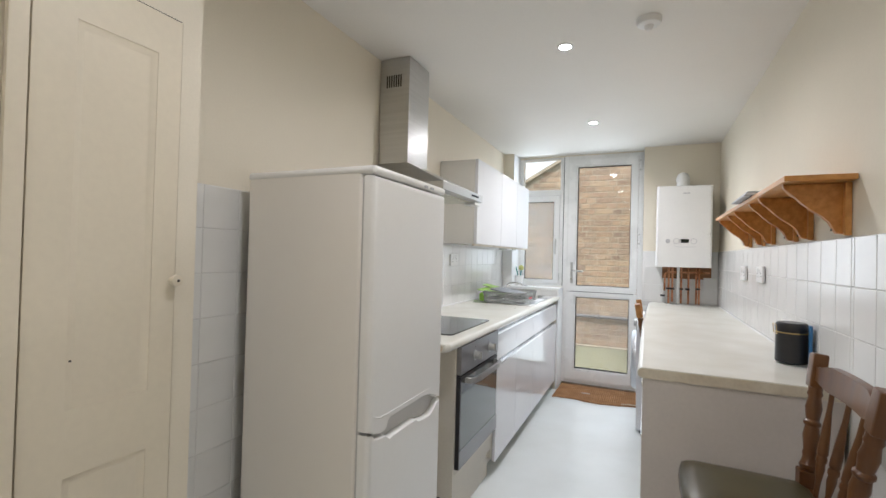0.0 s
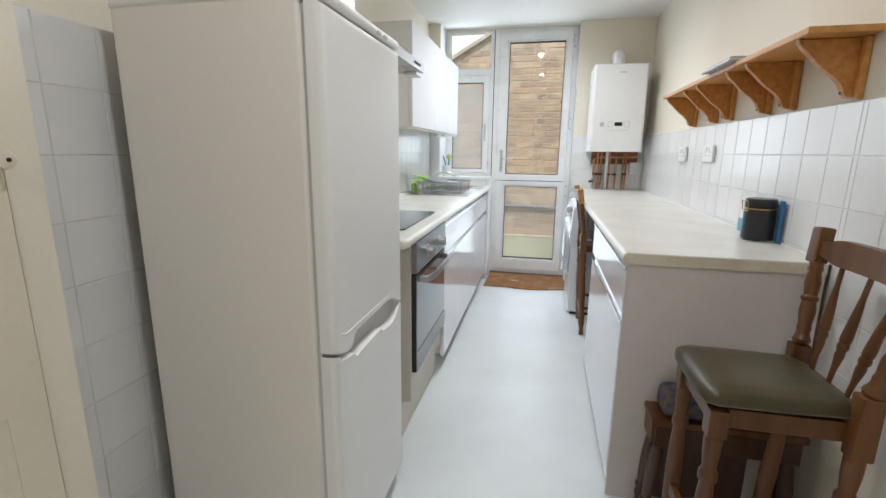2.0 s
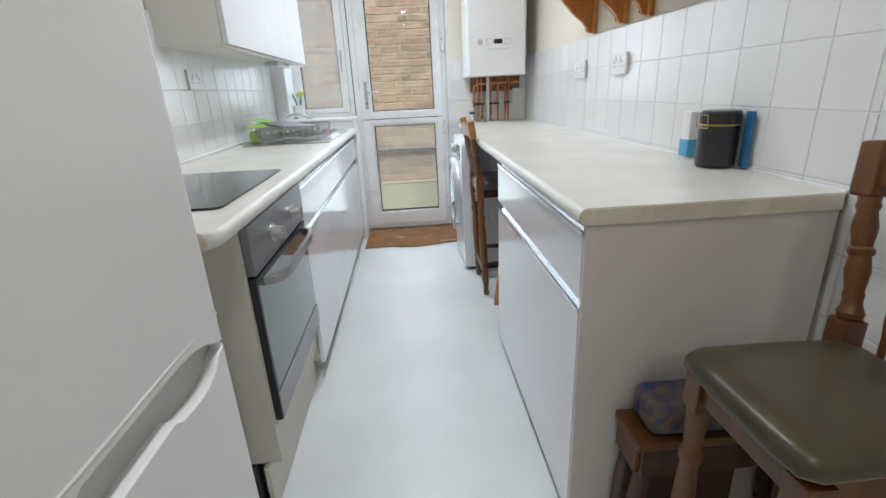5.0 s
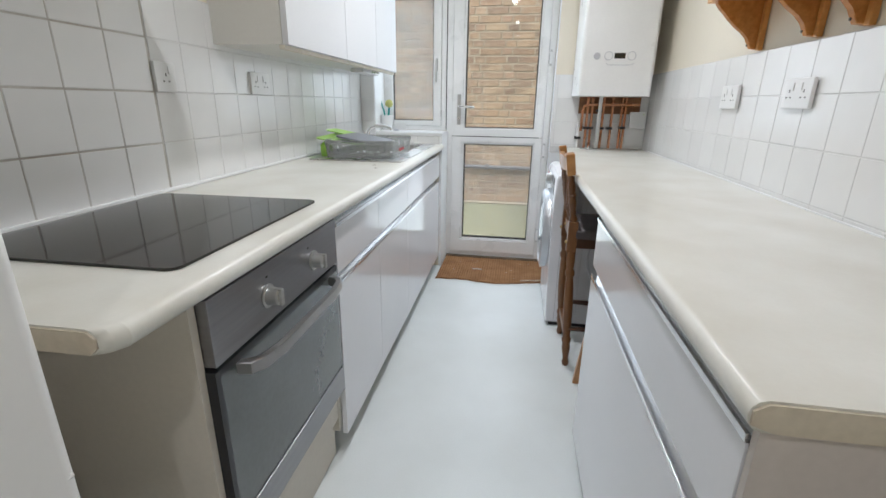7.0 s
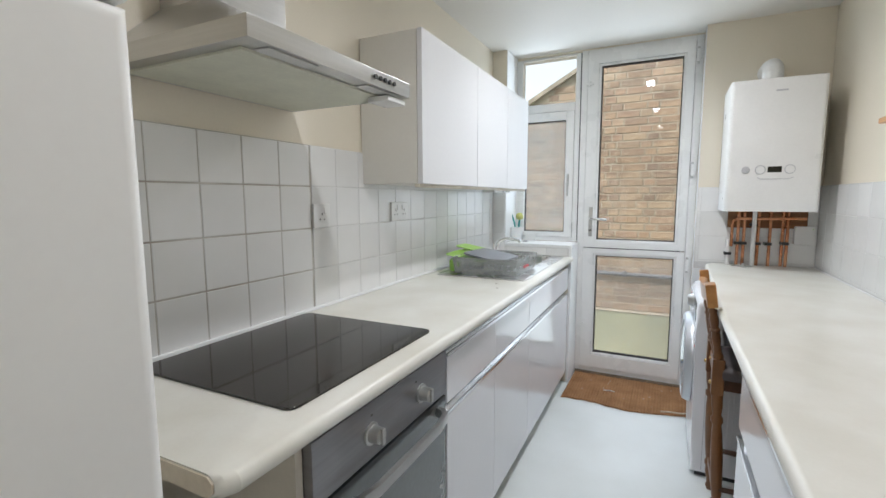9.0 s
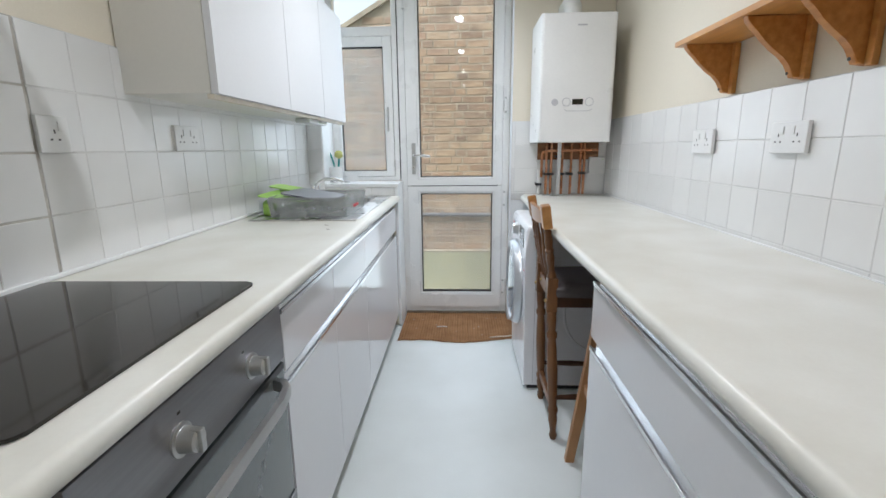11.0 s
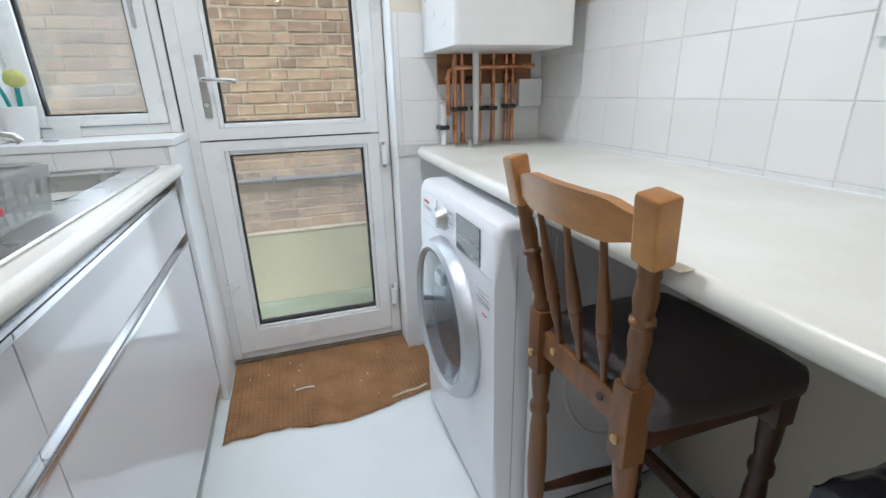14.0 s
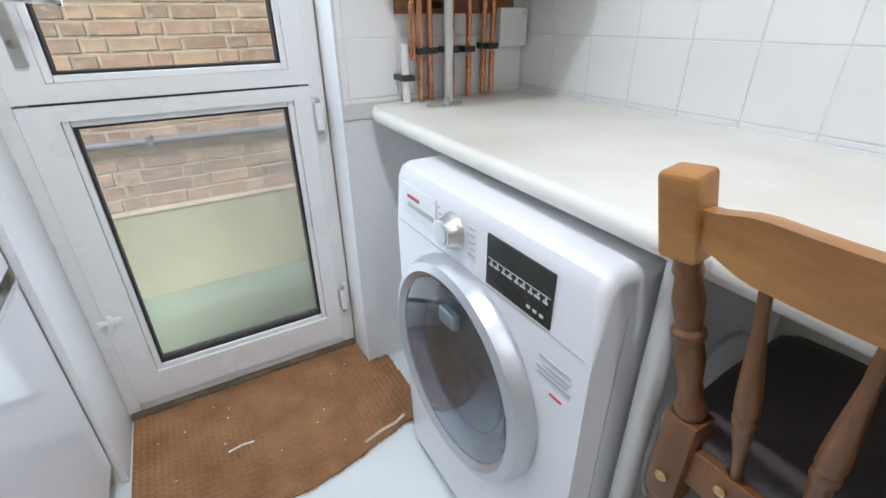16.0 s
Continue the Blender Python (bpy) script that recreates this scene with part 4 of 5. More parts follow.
# ---- base units, east run ----
EX = 1.335
eu = (-3.005, -2.025)
for k in range(1):
    y0, y1 = eu[k], eu[k + 1]
    u = thing("base_cabinet", "wide gloss white base cabinet with drawer under the long worktop", "base cabinet", (1.6, (y0 + y1) / 2, 0), group="east run of base cabinets")
    part("carcass", box(B(), EX + 0.021, RX - 0.012, y0 + 0.001, y1 - 0.001, 0.06, WT0 - 0.001), M_CABW, u)
    part("plinth", box(B(), EX + 0.05, EX + 0.065, y0 + 0.001, y1 - 0.001, 0.0, 0.058), M_DARK, u)
    front("drawer_front", u, y0 + 0.002, y1, 0.69, 0.863, EX, -1)
    front("cabinet_door", u, y0 + 0.002, y1, 0.045, 0.678, EX, -1)
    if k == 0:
        part("end_panel", box(B(), EX + 0.001, RX - 0.012, y0 - 0.012, y0, 0.0, WT0 + 0.0075, 0.001), M_ENDP, u, "plain cream end panel, darkened for its shade")

# ---- washing machine ----
wm = thing("washing_machine", "white front-loading washing machine with silver door ring", "washing machine", (1.54, -0.83, 0))
WY0, WY1, WXF, WXB, WZ = -1.112, -0.535, 1.275, 1.83, 0.842
body_pts = [(WXF + 0.008, 0.02), (WXB, 0.02), (WXB, WZ), (WXF + 0.03, WZ), (WXF + 0.012, WZ - 0.008), (WXF + 0.002, WZ - 0.03), (WXF + 0.001, 0.7), (WXF + 0.004, 0.35)]
part("casing", prism(B(), body_pts, "y", WY0, WY1, 0.02, 4), M_WM, wm)
part("kick_panel", box(B(), WXF + 0.03, WXB - 0.02, WY0 + 0.02, WY1 - 0.02, 0.0, 0.021), M_BLACK, wm)
dc = (WXF + 0.001, -0.802, 0.486)
dr = part("porthole_ring", ring(B(), dc, "x", 0.19, 0.232, -0.04, 56), M_SATIN, wm, "silver porthole ring")


def dish(rows, seg=48):
    """A round dish facing -x, from (radius, how far proud) rows, centred on the porthole."""
    bm = B()
    loops = [[bm.verts.new((dc[0] - d, dc[1] + r * math.cos(k * 2 * math.pi / seg), dc[2] + r * math.sin(k * 2 * math.pi / seg))) for k in range(seg)] for r, d in rows]
    for a, b in zip(loops, loops[1:]):
        for k in range(seg):
            bm.faces.new((a[k], a[(k + 1) % seg], b[(k + 1) % seg], b[k]))
    bm.faces.new(loops[-1])
    return bm


part("door_bowl", dish(((0.1915, 0.030), (0.178, 0.020), (0.162, 0.008), (0.15, 0.003), (0.142, 0.0015))), M_BOWL, dr, "grey glass bowl behind the porthole", sharp=80)
part("drum", dish(((0.141, 0.0035), (0.12, 0.004), (0.05, 0.007), (0.02, 0.008))), M_DRUM, dr, "dull steel drum behind the glass", sharp=80)
port = part("porthole_glass", dish(((0.1905, 0.031), (0.17, 0.036), (0.12, 0.042), (0.06, 0.0455), (0.015, 0.0465))), M_PORT, dr, "clear domed porthole glass", sharp=80)
port.visible_shadow = False
part("door_grip", box(B(), dc[0] - 0.031, dc[0] - 0.012, dc[1] - 0.02, dc[1] + 0.035, dc[2] + 0.10, dc[2] + 0.135, 0.006), M_SATIN, dr)
bm = rod(B(), (WXF + 0.001, -0.775, 0.772), (WXF - 0.026, -0.775, 0.772), ((0, 0.036), (0.25, 0.034), (0.4, 0.03), (1, 0.027)), 28)
part("programme_knob", bm, M_STEEL, wm, "chrome programme knob")
part("knob_cap", rod(B(), (WXF - 0.0255, -0.775, 0.772), (WXF - 0.028, -0.775, 0.772), ((0, 0.021), (0.7, 0.021), (1, 0.018)), 24), M_SATIN, wm, "satin knob face")
bm = B()
for k in range(5):
    box(bm, WXF - 0.0005, WXF + 0.003, -0.845, -0.825 + 0.004 * (k % 2), 0.80 - k * 0.013, 0.8022 - k * 0.013)
    box(bm, WXF - 0.0005, WXF + 0.003, -0.728 - 0.004 * (k % 3), -0.722, 0.80 - k * 0.013, 0.8022 - k * 0.013)
tagged(part("programme_print", bm, M_PRINT, wm, "rows of tiny grey print"), "rows of tiny grey print", "", "", "stuff")
part("panel_seam", box(B(), WXF + 0.0004, WXF + 0.004, WY0 + 0.012, WY1 - 0.012, 0.7125, 0.7142), M_PRINT, wm, "thin seam below the control panel")
part("icon_line", box(B(), WXF - 0.0018, WXF, -1.03, -0.885, 0.7700, 0.7714), M_PRINT, wm)
part("display", box(B(), WXF - 0.0012, WXF + 0.004, -1.034, -0.881, 0.721, 0.811), M_DISP, wm, "black display window")
bm = B()
for k in range(9):
    box(bm, WXF - 0.002, WXF, -1.026 + k * 0.0158, -1.0165 + k * 0.0158 + 0.003 * (k % 2), 0.7585, 0.7625)
    box(bm, WXF - 0.002, WXF, -1.024 + k * 0.0158, -1.020 + k * 0.0158, 0.764, 0.7685)
for k in range(3):
    box(bm, WXF - 0.002, WXF, -1.02 + k * 0.014, -1.012 + k * 0.014, 0.732, 0.737)
tagged(part("display_icons", bm, M_PRINT, wm), kind="stuff")
tray = part("detergent_drawer", box(B(), WXF - 0.002, WXF + 0.004, -0.715, -0.575, 0.745, 0.81, 0.004), M_WM, wm)
part("drawer_slot", box(B(), WXF - 0.0035, WXF, -0.705, -0.60, 0.762, 0.772), M_PRINT, tray)
part("maker_mark", box(B(), WXF - 0.0035, WXF, -0.65, -0.6, 0.782, 0.789), M_REDP, tray, "small red maker's mark")
bm = B()
for z, a, b in ((0.667, -1.085, -1.02), (0.655, -1.085, -1.03), (0.645, -1.08, -1.015), (0.636, -1.085, -1.02)):
    box(bm, WXF - 0.0005, WXF + 0.003, a, b, z, z + 0.004)
part("energy_label", bm, M_PRINT, wm)
part("energy_mark", box(B(), WXF - 0.0005, WXF + 0.003, -1.072, -1.048, 0.612, 0.6145), M_REDP, wm)
part("side_hole", rod(B(), (1.545, WY0 - 0.0012, 0.57), (1.545, WY0 + 0.002, 0.57), ((0, 0.012), (1, 0.012)), 12), M_DARK, wm, "dark transit bolt hole")
part("side_seam", box(B(), WXF + 0.052, WXF + 0.0545, WY0 - 0.0012, WY0 + 0.003, 0.04, 0.77), M_PRINT, wm)
bm = B()
box(bm, 1.42, 1.44, WY0 - 0.004, WY0 + 0.004, 0.08, 0.80, 0.002)
tube(bm, [(1.62 + 0.15 * math.cos(k * math.pi / 10), WY0, 0.42 + 0.2 * math.sin(k * math.pi / 10)) for k in range(21)], 0.006, 6)
part("pressed_side", bm, M_WM, wm)

# ---- boiler, flue and pipes ----
bo = thing("wall_boiler", "white wall-hung gas boiler with small display", "boiler", (1.61, -0.35, 1.22))
part("casing", prism(B(), rounded(1.405, 1.815, -0.535, -0.17, 0.02, 4), "z", 1.226, 1.905, 0.004, 2), M_PLASTW, bo)
part("display", box(B(), 1.588, 1.648, -0.537, -0.53, 1.43, 1.46, 0.001), M_DISP, bo, "small dark display")
bm = rod(B(), (1.492, -0.534, 1.444), (1.492, -0.541, 1.444), ((0, 0.019), (0.6, 0.018), (1, 0.014)), 20)
part("pressure_gauge", bm, M_PRINT, bo, "round grey pressure gauge")
bm = B()
for cx in (1.556, 1.682):
    tube(bm, [(cx + 0.022 * math.cos(k * math.pi / 12), -0.536, 1.444 + 0.022 * math.sin(k * math.pi / 12)) for k in range(25)], 0.0018, 5)
tube(bm, [(1.545, -0.536, 1.405), (1.56, -0.536, 1.396), (1.68, -0.536, 1.396), (1.70, -0.536, 1.405)], 0.0016, 5)
part("control_outline", bm, M_PRINT, bo)
part("maker_mark", box(B(), 1.60, 1.65, -0.5362, -0.533, 1.838, 1.846), M_PRINT, bo, "small grey maker's mark")
fl = thing("boiler_flue", "white plastic flue elbow on the boiler", "flue", (1.61, -0.32, 1.905))
bm = rod(B(), (1.61, -0.34, 1.9055), (1.61, -0.34, 1.97), ((0, 0.056), (0.5, 0.056), (0.52, 0.05), (1, 0.05)), 24)
tube(bm, [(1.61, -0.34, 1.95), (1.61, -0.335, 1.985), (1.61, -0.31, 2.005), (1.61, -0.27, 2.01), (1.61, -0.168, 2.01)], 0.05, 20)
part("elbow", bm, M_FOAM, fl)
pb = thing("pipe_board", "bare brown board behind copper boiler pipes", "pipework", (1.65, -0.17, 0.9))
part("board", box(B(), 1.462, 1.85, -0.186, -0.1725, 1.12, 1.226), M_BOARD, pb)
def pipe(x, z0, z1, y=-0.215, r=0.0085, material=None):
    part("pipe", tube(B(), [(x, y, z1), (x, y, z0)], r, 10), material or M_COPPER, pb)
for x in (1.515, 1.545, 1.615, 1.672, 1.755):
    pipe(x, WT1, 1.226)
pipe(1.735, WT1, 1.226, -0.2)
part("waste_pipe", tube(B(), [(1.59, -0.24, 1.24), (1.59, -0.24, WT1 - 0.003)], 0.012, 10), M_PLASTW, pb, "white plastic condensate pipe")
part("cross_pipe", tube(B(), [(1.482, -0.235, 1.01), (1.482, -0.235, 1.14), (1.487, -0.235, 1.165), (1.51, -0.235, 1.176), (1.835, -0.235, 1.18)], 0.0085, 10), M_COPPER, pb)
part("short_pipe", tube(B(), [(1.468, -0.215, 1.05), (1.468, -0.215, WT1)], 0.011, 10), M_PLASTW, pb, "white plastic pipe stub")
for x, z in ((1.515, 1.03), (1.543, 1.03), (1.612, 1.03), (1.665, 1.03), (1.745, 1.035), (1.59, 1.14), (1.468, 0.965)):
    part("pipe_clip", box(B(), x - 0.018, x + 0.018, -0.235, -0.1735, z - 0.008, z + 0.008, 0.002), M_BLACK, pb)
js = thing("junction_box", "white square electrical junction box on the tiles", "junction box", (1.845, -0.18, 1.03))
part("box_body", box(B(), 1.79, 1.905 - 0.012, -0.205, -0.1725, 1.03, 1.135, 0.004), M_PLASTW, js)
part("indicator", rod(B(), (1.875, -0.205, 1.12), (1.875, -0.208, 1.12), ((0, 0.003), (1, 0.002)), 8), M_LIME, js)
vt = thing("filling_key", "small grey metal valve key on the worktop", "valve key", (1.53, -0.31, WT1))
bm = tube(B(), [(1.48, -0.31, WT1 + 0.004), (1.585, -0.315, WT1 + 0.004)], 0.004, 6)
rod(bm, (1.54, -0.312, WT1 - 0.003), (1.54, -0.312, WT1 + 0.02), ((0, 0.012), (1, 0.008)), 10)
part("key_bar", bm, M_STEEL, vt)

# ---- sockets ----
def socket(name, x, y, z, w, d, rockers=True):
    s = thing("wall_socket", "white double plug socket on the tiles" if w > 0.1 else "white single plug socket on the tiles", "socket", (x, y, z), group="kitchen wall sockets", m=LEFT if d > 0 else None)
    a, b = sorted((x, x + 0.012 * d))
    part("plate", box(B(), a, b, y - w / 2, y + w / 2, z - 0.043, z + 0.043, 0.003), M_PLASTW, s)
    nn = 2 if w > 0.1 else 1
    for k in range(nn):
        cy = y + (k - (nn - 1) / 2) * 0.075
        a, b = sorted((x + 0.012 * d, x + 0.015 * d))
        part("rocker", box(B(), a, b, cy - 0.006 + 0.016 * (1 if k == 0 else -1), cy + 0.006 + 0.016 * (1 if k == 0 else -1), z + 0.008, z + 0.03, 0.001), M_PLASTW, s)
        bm = B()
        a, b = sorted((x + 0.0118 * d, x + 0.0126 * d))
        box(bm, a, b, cy - 0.002, cy + 0.002, z + 0.002, z + 0.011)
        for e in (-1, 1):
            box(bm, a, b, cy + e * 0.011 - 0.003, cy + e * 0.011 + 0.003, z - 0.014, z - 0.01)
        part("pin_holes", bm, M_DARK, s)


socket("a", 0.0085, -2.139, 1.24, 0.086, 1)
socket("b", 0.0085, -1.596, 1.241, 0.146, 1)
socket("c", RX - 0.0085, -1.405, 1.213, 0.146, -1)
socket("d", RX - 0.0085, -1.87, 1.218, 0.146, -1)

# ---- pine shelves ----
SZ = 1.535
shelf = thing("pine_shelf", "long orange pine wall shelf on six shaped brackets", "shelf", (1.83, -2.25, SZ))
part("shelf_board", box(B(), 1.728, RX + 0.004, -3.042, -1.46, SZ, SZ + 0.018, 0.003), M_PINEB, shelf)
for y in (-1.515, -1.855, -2.06, -2.43, -2.615, -2.965):
    curve = [(RX + 0.004, SZ - 0.001), (1.74, SZ - 0.001), (1.742, SZ - 0.012), (1.757, SZ - 0.03), (1.772, SZ - 0.042), (1.79, SZ - 0.062), (1.815, SZ - 0.086), (1.842, SZ - 0.104), (1.862, SZ - 0.122), (1.868, SZ - 0.14), (1.878, SZ - 0.158), (RX + 0.004, SZ - 0.162)]
    bk = part("bracket", prism(B(), curve, "y", y - 0.011, y + 0.011, 0.002, 1), M_PINE, shelf)
    part("back_cleat", box(B(), RX - 0.013, RX + 0.004, y - 0.012 - 0.02, y - 0.012, SZ - 0.165, SZ - 0.002, 0.002), M_PINEB, bk)
    part("screw_hole", rod(B(), (1.8685, y, SZ - 0.147), (1.866, y, SZ - 0.147), ((0, 0.004), (1, 0.004)), 8), M_DARK, bk)
lf = thing("leaflet_pile", "small pile of printed leaflets on the shelf", "leaflets", (1.8, -2.4, SZ + 0.018))
for k in range(4):
    part("leaflet", box(B(), 1.70 + 0.006 * k, 1.86 - 0.004 * k, -2.56 + 0.012 * k, -2.25 - 0.014 * k, SZ + 0.0185 + k * 0.006, SZ + 0.0235 + k * 0.006, 0.001), (M_PAPER, M_PLASTW, M_PRINT, M_PAPER)[k], lf)

# ---- canister and packets ----
cn = thing("storage_canister", "black storage canister with metal clip on the worktop", "canister", (1.83, -2.635, WT1))
c0 = (1.845, -2.652)
zc = WT1 + 0.0071
part("canister_body", rod(B(), (*c0, zc), (*c0, zc + 0.115), ((0, 0.047), (0.03, 0.051), (0.95, 0.051), (1, 0.048)), 32), M_BLACK, cn)
part("lid", rod(B(), (*c0, zc + 0.116), (*c0, zc + 0.15), ((0, 0.049), (0.1, 0.051), (0.75, 0.051), (1, 0.046)), 32), M_BLACK, cn, "black clip-top lid")
part("clip", tube(B(), [(c0[0] - 0.0505, c0[1] - 0.025, zc + 0.105), (c0[0] - 0.054, c0[1] - 0.025, zc + 0.14), (c0[0] - 0.054, c0[1] + 0.025, zc + 0.14), (c0[0] - 0.0505, c0[1] + 0.025, zc + 0.105), (c0[0] - 0.0505, c0[1] - 0.025, zc + 0.105)], 0.0014, 6), M_BRASS, cn, "thin brass wire clip")
part("clip_band", ring(B(), (c0[0], c0[1], zc + 0.111), "z", 0.0495, 0.0522, 0.004, 32), M_BRASS, cn)
solo("blue_box", box(B(), -0.0045, 0.0045, -0.016, 0.016, 0, 0.148, 0.0015), M_BLUE, "dark blue card packet standing by the wall", "packet", m=pose(1.887, -2.712, zc, 0, 0, -8))
pk = thing("small_packet", "white and blue packet beside the canister", "packet", (1.86, -2.56, WT1))
part("packet_body", box(B(), 1.853, 1.89, -2.50, -2.455, zc, zc + 0.14, 0.004), M_PLASTW, pk)
part("blue_band", box(B(), 1.8515, 1.8915, -2.5015, -2.4535, zc + 0.001, zc + 0.055, 0.003), M_SKYB, pk, "pale blue printed band")

# ---- ceiling fittings ----
# the southernmost fitting goes with the added, unseen lamp
for k, (sx, sy, _) in enumerate(SPOTS):
    dl = thing("downlight", "small round recessed ceiling downlight, lit", "downlight", (sx, sy, CEIL), group="ceiling downlights")
    part("bezel", ring(B(), (sx, sy, CEIL - 0.001), "z", 0.028, 0.042, -0.006, 32), M_PLASTW, dl)
    part("lamp", rod(B(), (sx, sy, CEIL - 0.004), (sx, sy, CEIL - 0.001), ((0, 0.027), (1, 0.027)), 24), M_LAMP, dl, "glowing lamp lens")
sd = thing("smoke_alarm", "white round smoke alarm on the ceiling", "smoke alarm", (1.33, -2.62, CEIL))
part("alarm_body", rod(B(), (1.33, -2.62, CEIL - 0.0005), (1.33, -2.62, CEIL - 0.03), ((0, 0.052), (0.5, 0.052), (0.85, 0.046), (1, 0.03)), 32), M_PLASTW, sd)
part("alarm_core", rod(B(), (1.33, -2.62, CEIL - 0.03), (1.33, -2.62, CEIL - 0.05), ((0, 0.02), (0.6, 0.017), (1, 0.008)), 20), M_PLASTW, sd)

# ---- chairs ----
TURN = ((0, 0.012), (0.03, 0.017), (0.06, 0.012), (0.1, 0.014), (0.16, 0.0195), (0.2, 0.0165), (0.22, 0.021), (0.245, 0.021), (0.265, 0.016), (0.36, 0.0195), (0.55, 0.0215), (0.72, 0.0185), (0.78, 0.0155), (0.8, 0.021), (0.83, 0.021), (0.85, 0.015), (0.92, 0.019), (1, 0.02))
POST = ((0, 0.0176), (0.05, 0.02112), (0.1, 0.01672), (0.15, 0.01452), (0.2, 0.01628), (0.24, 0.01452), (0.4, 0.01892), (0.52, 0.01584), (0.545, 0.0198), (0.575, 0.0198), (0.6, 0.01496), (0.75, 0.01892), (0.88, 0.01452), (0.92, 0.01804), (0.96, 0.01584), (1, 0.01672))
SPIN = ((0, 0.00543), (0.15, 0.00611), (0.28, 0.01018), (0.33, 0.00916), (0.35, 0.01188), (0.38, 0.01188), (0.4, 0.00984), (0.42, 0.01188), (0.45, 0.01188), (0.5, 0.01154), (0.62, 0.00984), (0.82, 0.00611), (1, 0.00577))


def chair(label, wood, cover, seat_label, lean_by, yb, yt, head=None, ks=(1.0, 1.0)):
    """A counter chair at the origin that faces +x."""
    c = thing("counter_chair", label, "chair", group="turned wooden counter chairs")
    bm = B()
    # with a lit head, the underframe takes the wood with shade in its colour
    under = M_SHADEW if head else M_RED
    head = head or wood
    pts = [(0.165, -0.155), (0.172, -0.10), (0.174, 0), (0.172, 0.10), (0.165, 0.155), (0.14, 0.172), (0.0, 0.17), (-0.15, 0.158), (-0.165, 0.12), (-0.166, 0), (-0.165, -0.12), (-0.15, -0.158), (0.0, -0.17), (0.14, -0.172)]
    pts = [((x + 0.166) * ks[0] - 0.166, y * ks[1]) for x, y in pts]
    loops = []
    for z, s in ((0.622 if ks[0] == 1 else 0.634, 0.985), (0.632 if ks[0] == 1 else 0.639, 1.0), (0.65, 1.0), (0.66, 0.975), (0.668, 0.90), (0.674, 0.7), (0.677, 0.35)):
        loops.append([bm.verts.new((x * s, y * s, z)) for x, y in pts])
    nn = len(pts)
    for a, b in zip(loops, loops[1:]):
        for k in range(nn):
            bm.faces.new((a[k], a[(k + 1) % nn], b[(k + 1) % nn], b[k]))
    bm.faces.new(loops[0][::-1])
    bm.faces.new(loops[-1])
    part("seat", bm, cover, c, seat_label, sharp=70)
    dx = -0.33 * (1 - ks[0])
    if ks[0] < 1:
        # hem drawn for the worn seat edge and the highlight along it
        hem = [(x * 0.996, y * 0.996, 0.638) for x, y in pts]
        part("seat_hem", tube(B(), hem + hem[:1], 0.0015, 6), M_GRIME, c, "worn seat edge with its highlight drawn as a hem")
    for e in (-1, 1):
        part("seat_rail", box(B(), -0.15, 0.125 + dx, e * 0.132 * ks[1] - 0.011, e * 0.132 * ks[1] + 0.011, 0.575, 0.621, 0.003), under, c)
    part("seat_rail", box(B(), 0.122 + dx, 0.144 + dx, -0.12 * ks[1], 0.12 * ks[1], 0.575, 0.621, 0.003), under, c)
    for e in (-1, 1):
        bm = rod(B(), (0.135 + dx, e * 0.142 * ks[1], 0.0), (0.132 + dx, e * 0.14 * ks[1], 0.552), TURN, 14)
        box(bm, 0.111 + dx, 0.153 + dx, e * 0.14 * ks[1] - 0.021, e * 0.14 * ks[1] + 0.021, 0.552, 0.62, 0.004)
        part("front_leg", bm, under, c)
        bm = rod(B(), (-0.142, e * 0.158, 0.0), (-0.165, e * yb, 0.56), TURN, 14)
        part("back_leg", bm, wood, c)
        bm = box(B(), -0.188, -0.146, e * yb - 0.02, e * yb + 0.02, 0.555, 0.695, 0.004)
        rod(bm, (-0.169, e * yb, 0.695), (-0.169 - 0.2 * lean_by, e * (yb + (yt - yb) * 0.82), 0.90), [(a, r * (0.88 if head is not wood else 1.0)) for a, r in POST], 14)
        q = Matrix.Translation((-0.169 - 0.245 * lean_by, e * yt, 0.944)) @ pose(0, 0, 0, e * -7, math.degrees(-lean_by), 0)
        hb = B()
        vs = bmesh.ops.create_cube(hb, size=1.0)["verts"]
        for v in vs:
            v.co = q @ Vector((v.co.x * 0.036, v.co.y * 0.042, v.co.z * 0.092))
        bmesh.ops.bevel(hb, geom=list({g for v in vs for g in v.link_edges}), offset=0.006, segments=2, affect="EDGES", profile=0.5)
        ps = part("back_post", bm, wood, c)
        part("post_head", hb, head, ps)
        part("peg", rod(B(), (-0.188, e * yb, 0.60), (-0.196, e * yb, 0.60), ((0, 0.008), (0.6, 0.008), (1, 0.004)), 10), M_BRASS, ps, "small brass peg")
    bm = B()
    ny = 21
    rows = []
    for k in range(ny):
        u = -1 + 2 * k / (ny - 1)
        y = u * (yt - 0.017)
        bow = 0.016 * (1 - u * u)
        rise = min(1, (1 - abs(u)) / 0.4)
        rise = rise * rise * (3 - 2 * rise)
        zt2 = 0.957 + 0.013 * rise
        zb2 = 0.922 - 0.014 * rise
        row = []
        for z, xo in ((zb2, 0), (zt2, 0)):
            lean = -0.169 - lean_by * (z - 0.70) - bow
            row += [bm.verts.new((lean - 0.01, y, z)), bm.verts.new((lean + 0.01, y, z))]
        rows.append((row[0], row[1], row[3], row[2]))
    for a, b in zip(rows, rows[1:]):
        for k in range(4):
            bm.faces.new((a[k], a[(k + 1) % 4], b[(k + 1) % 4], b[k]))
    bm.faces.new(rows[0][::-1])
    bm.faces.new(rows[-1])
    part("top_rail", bm, head, c)
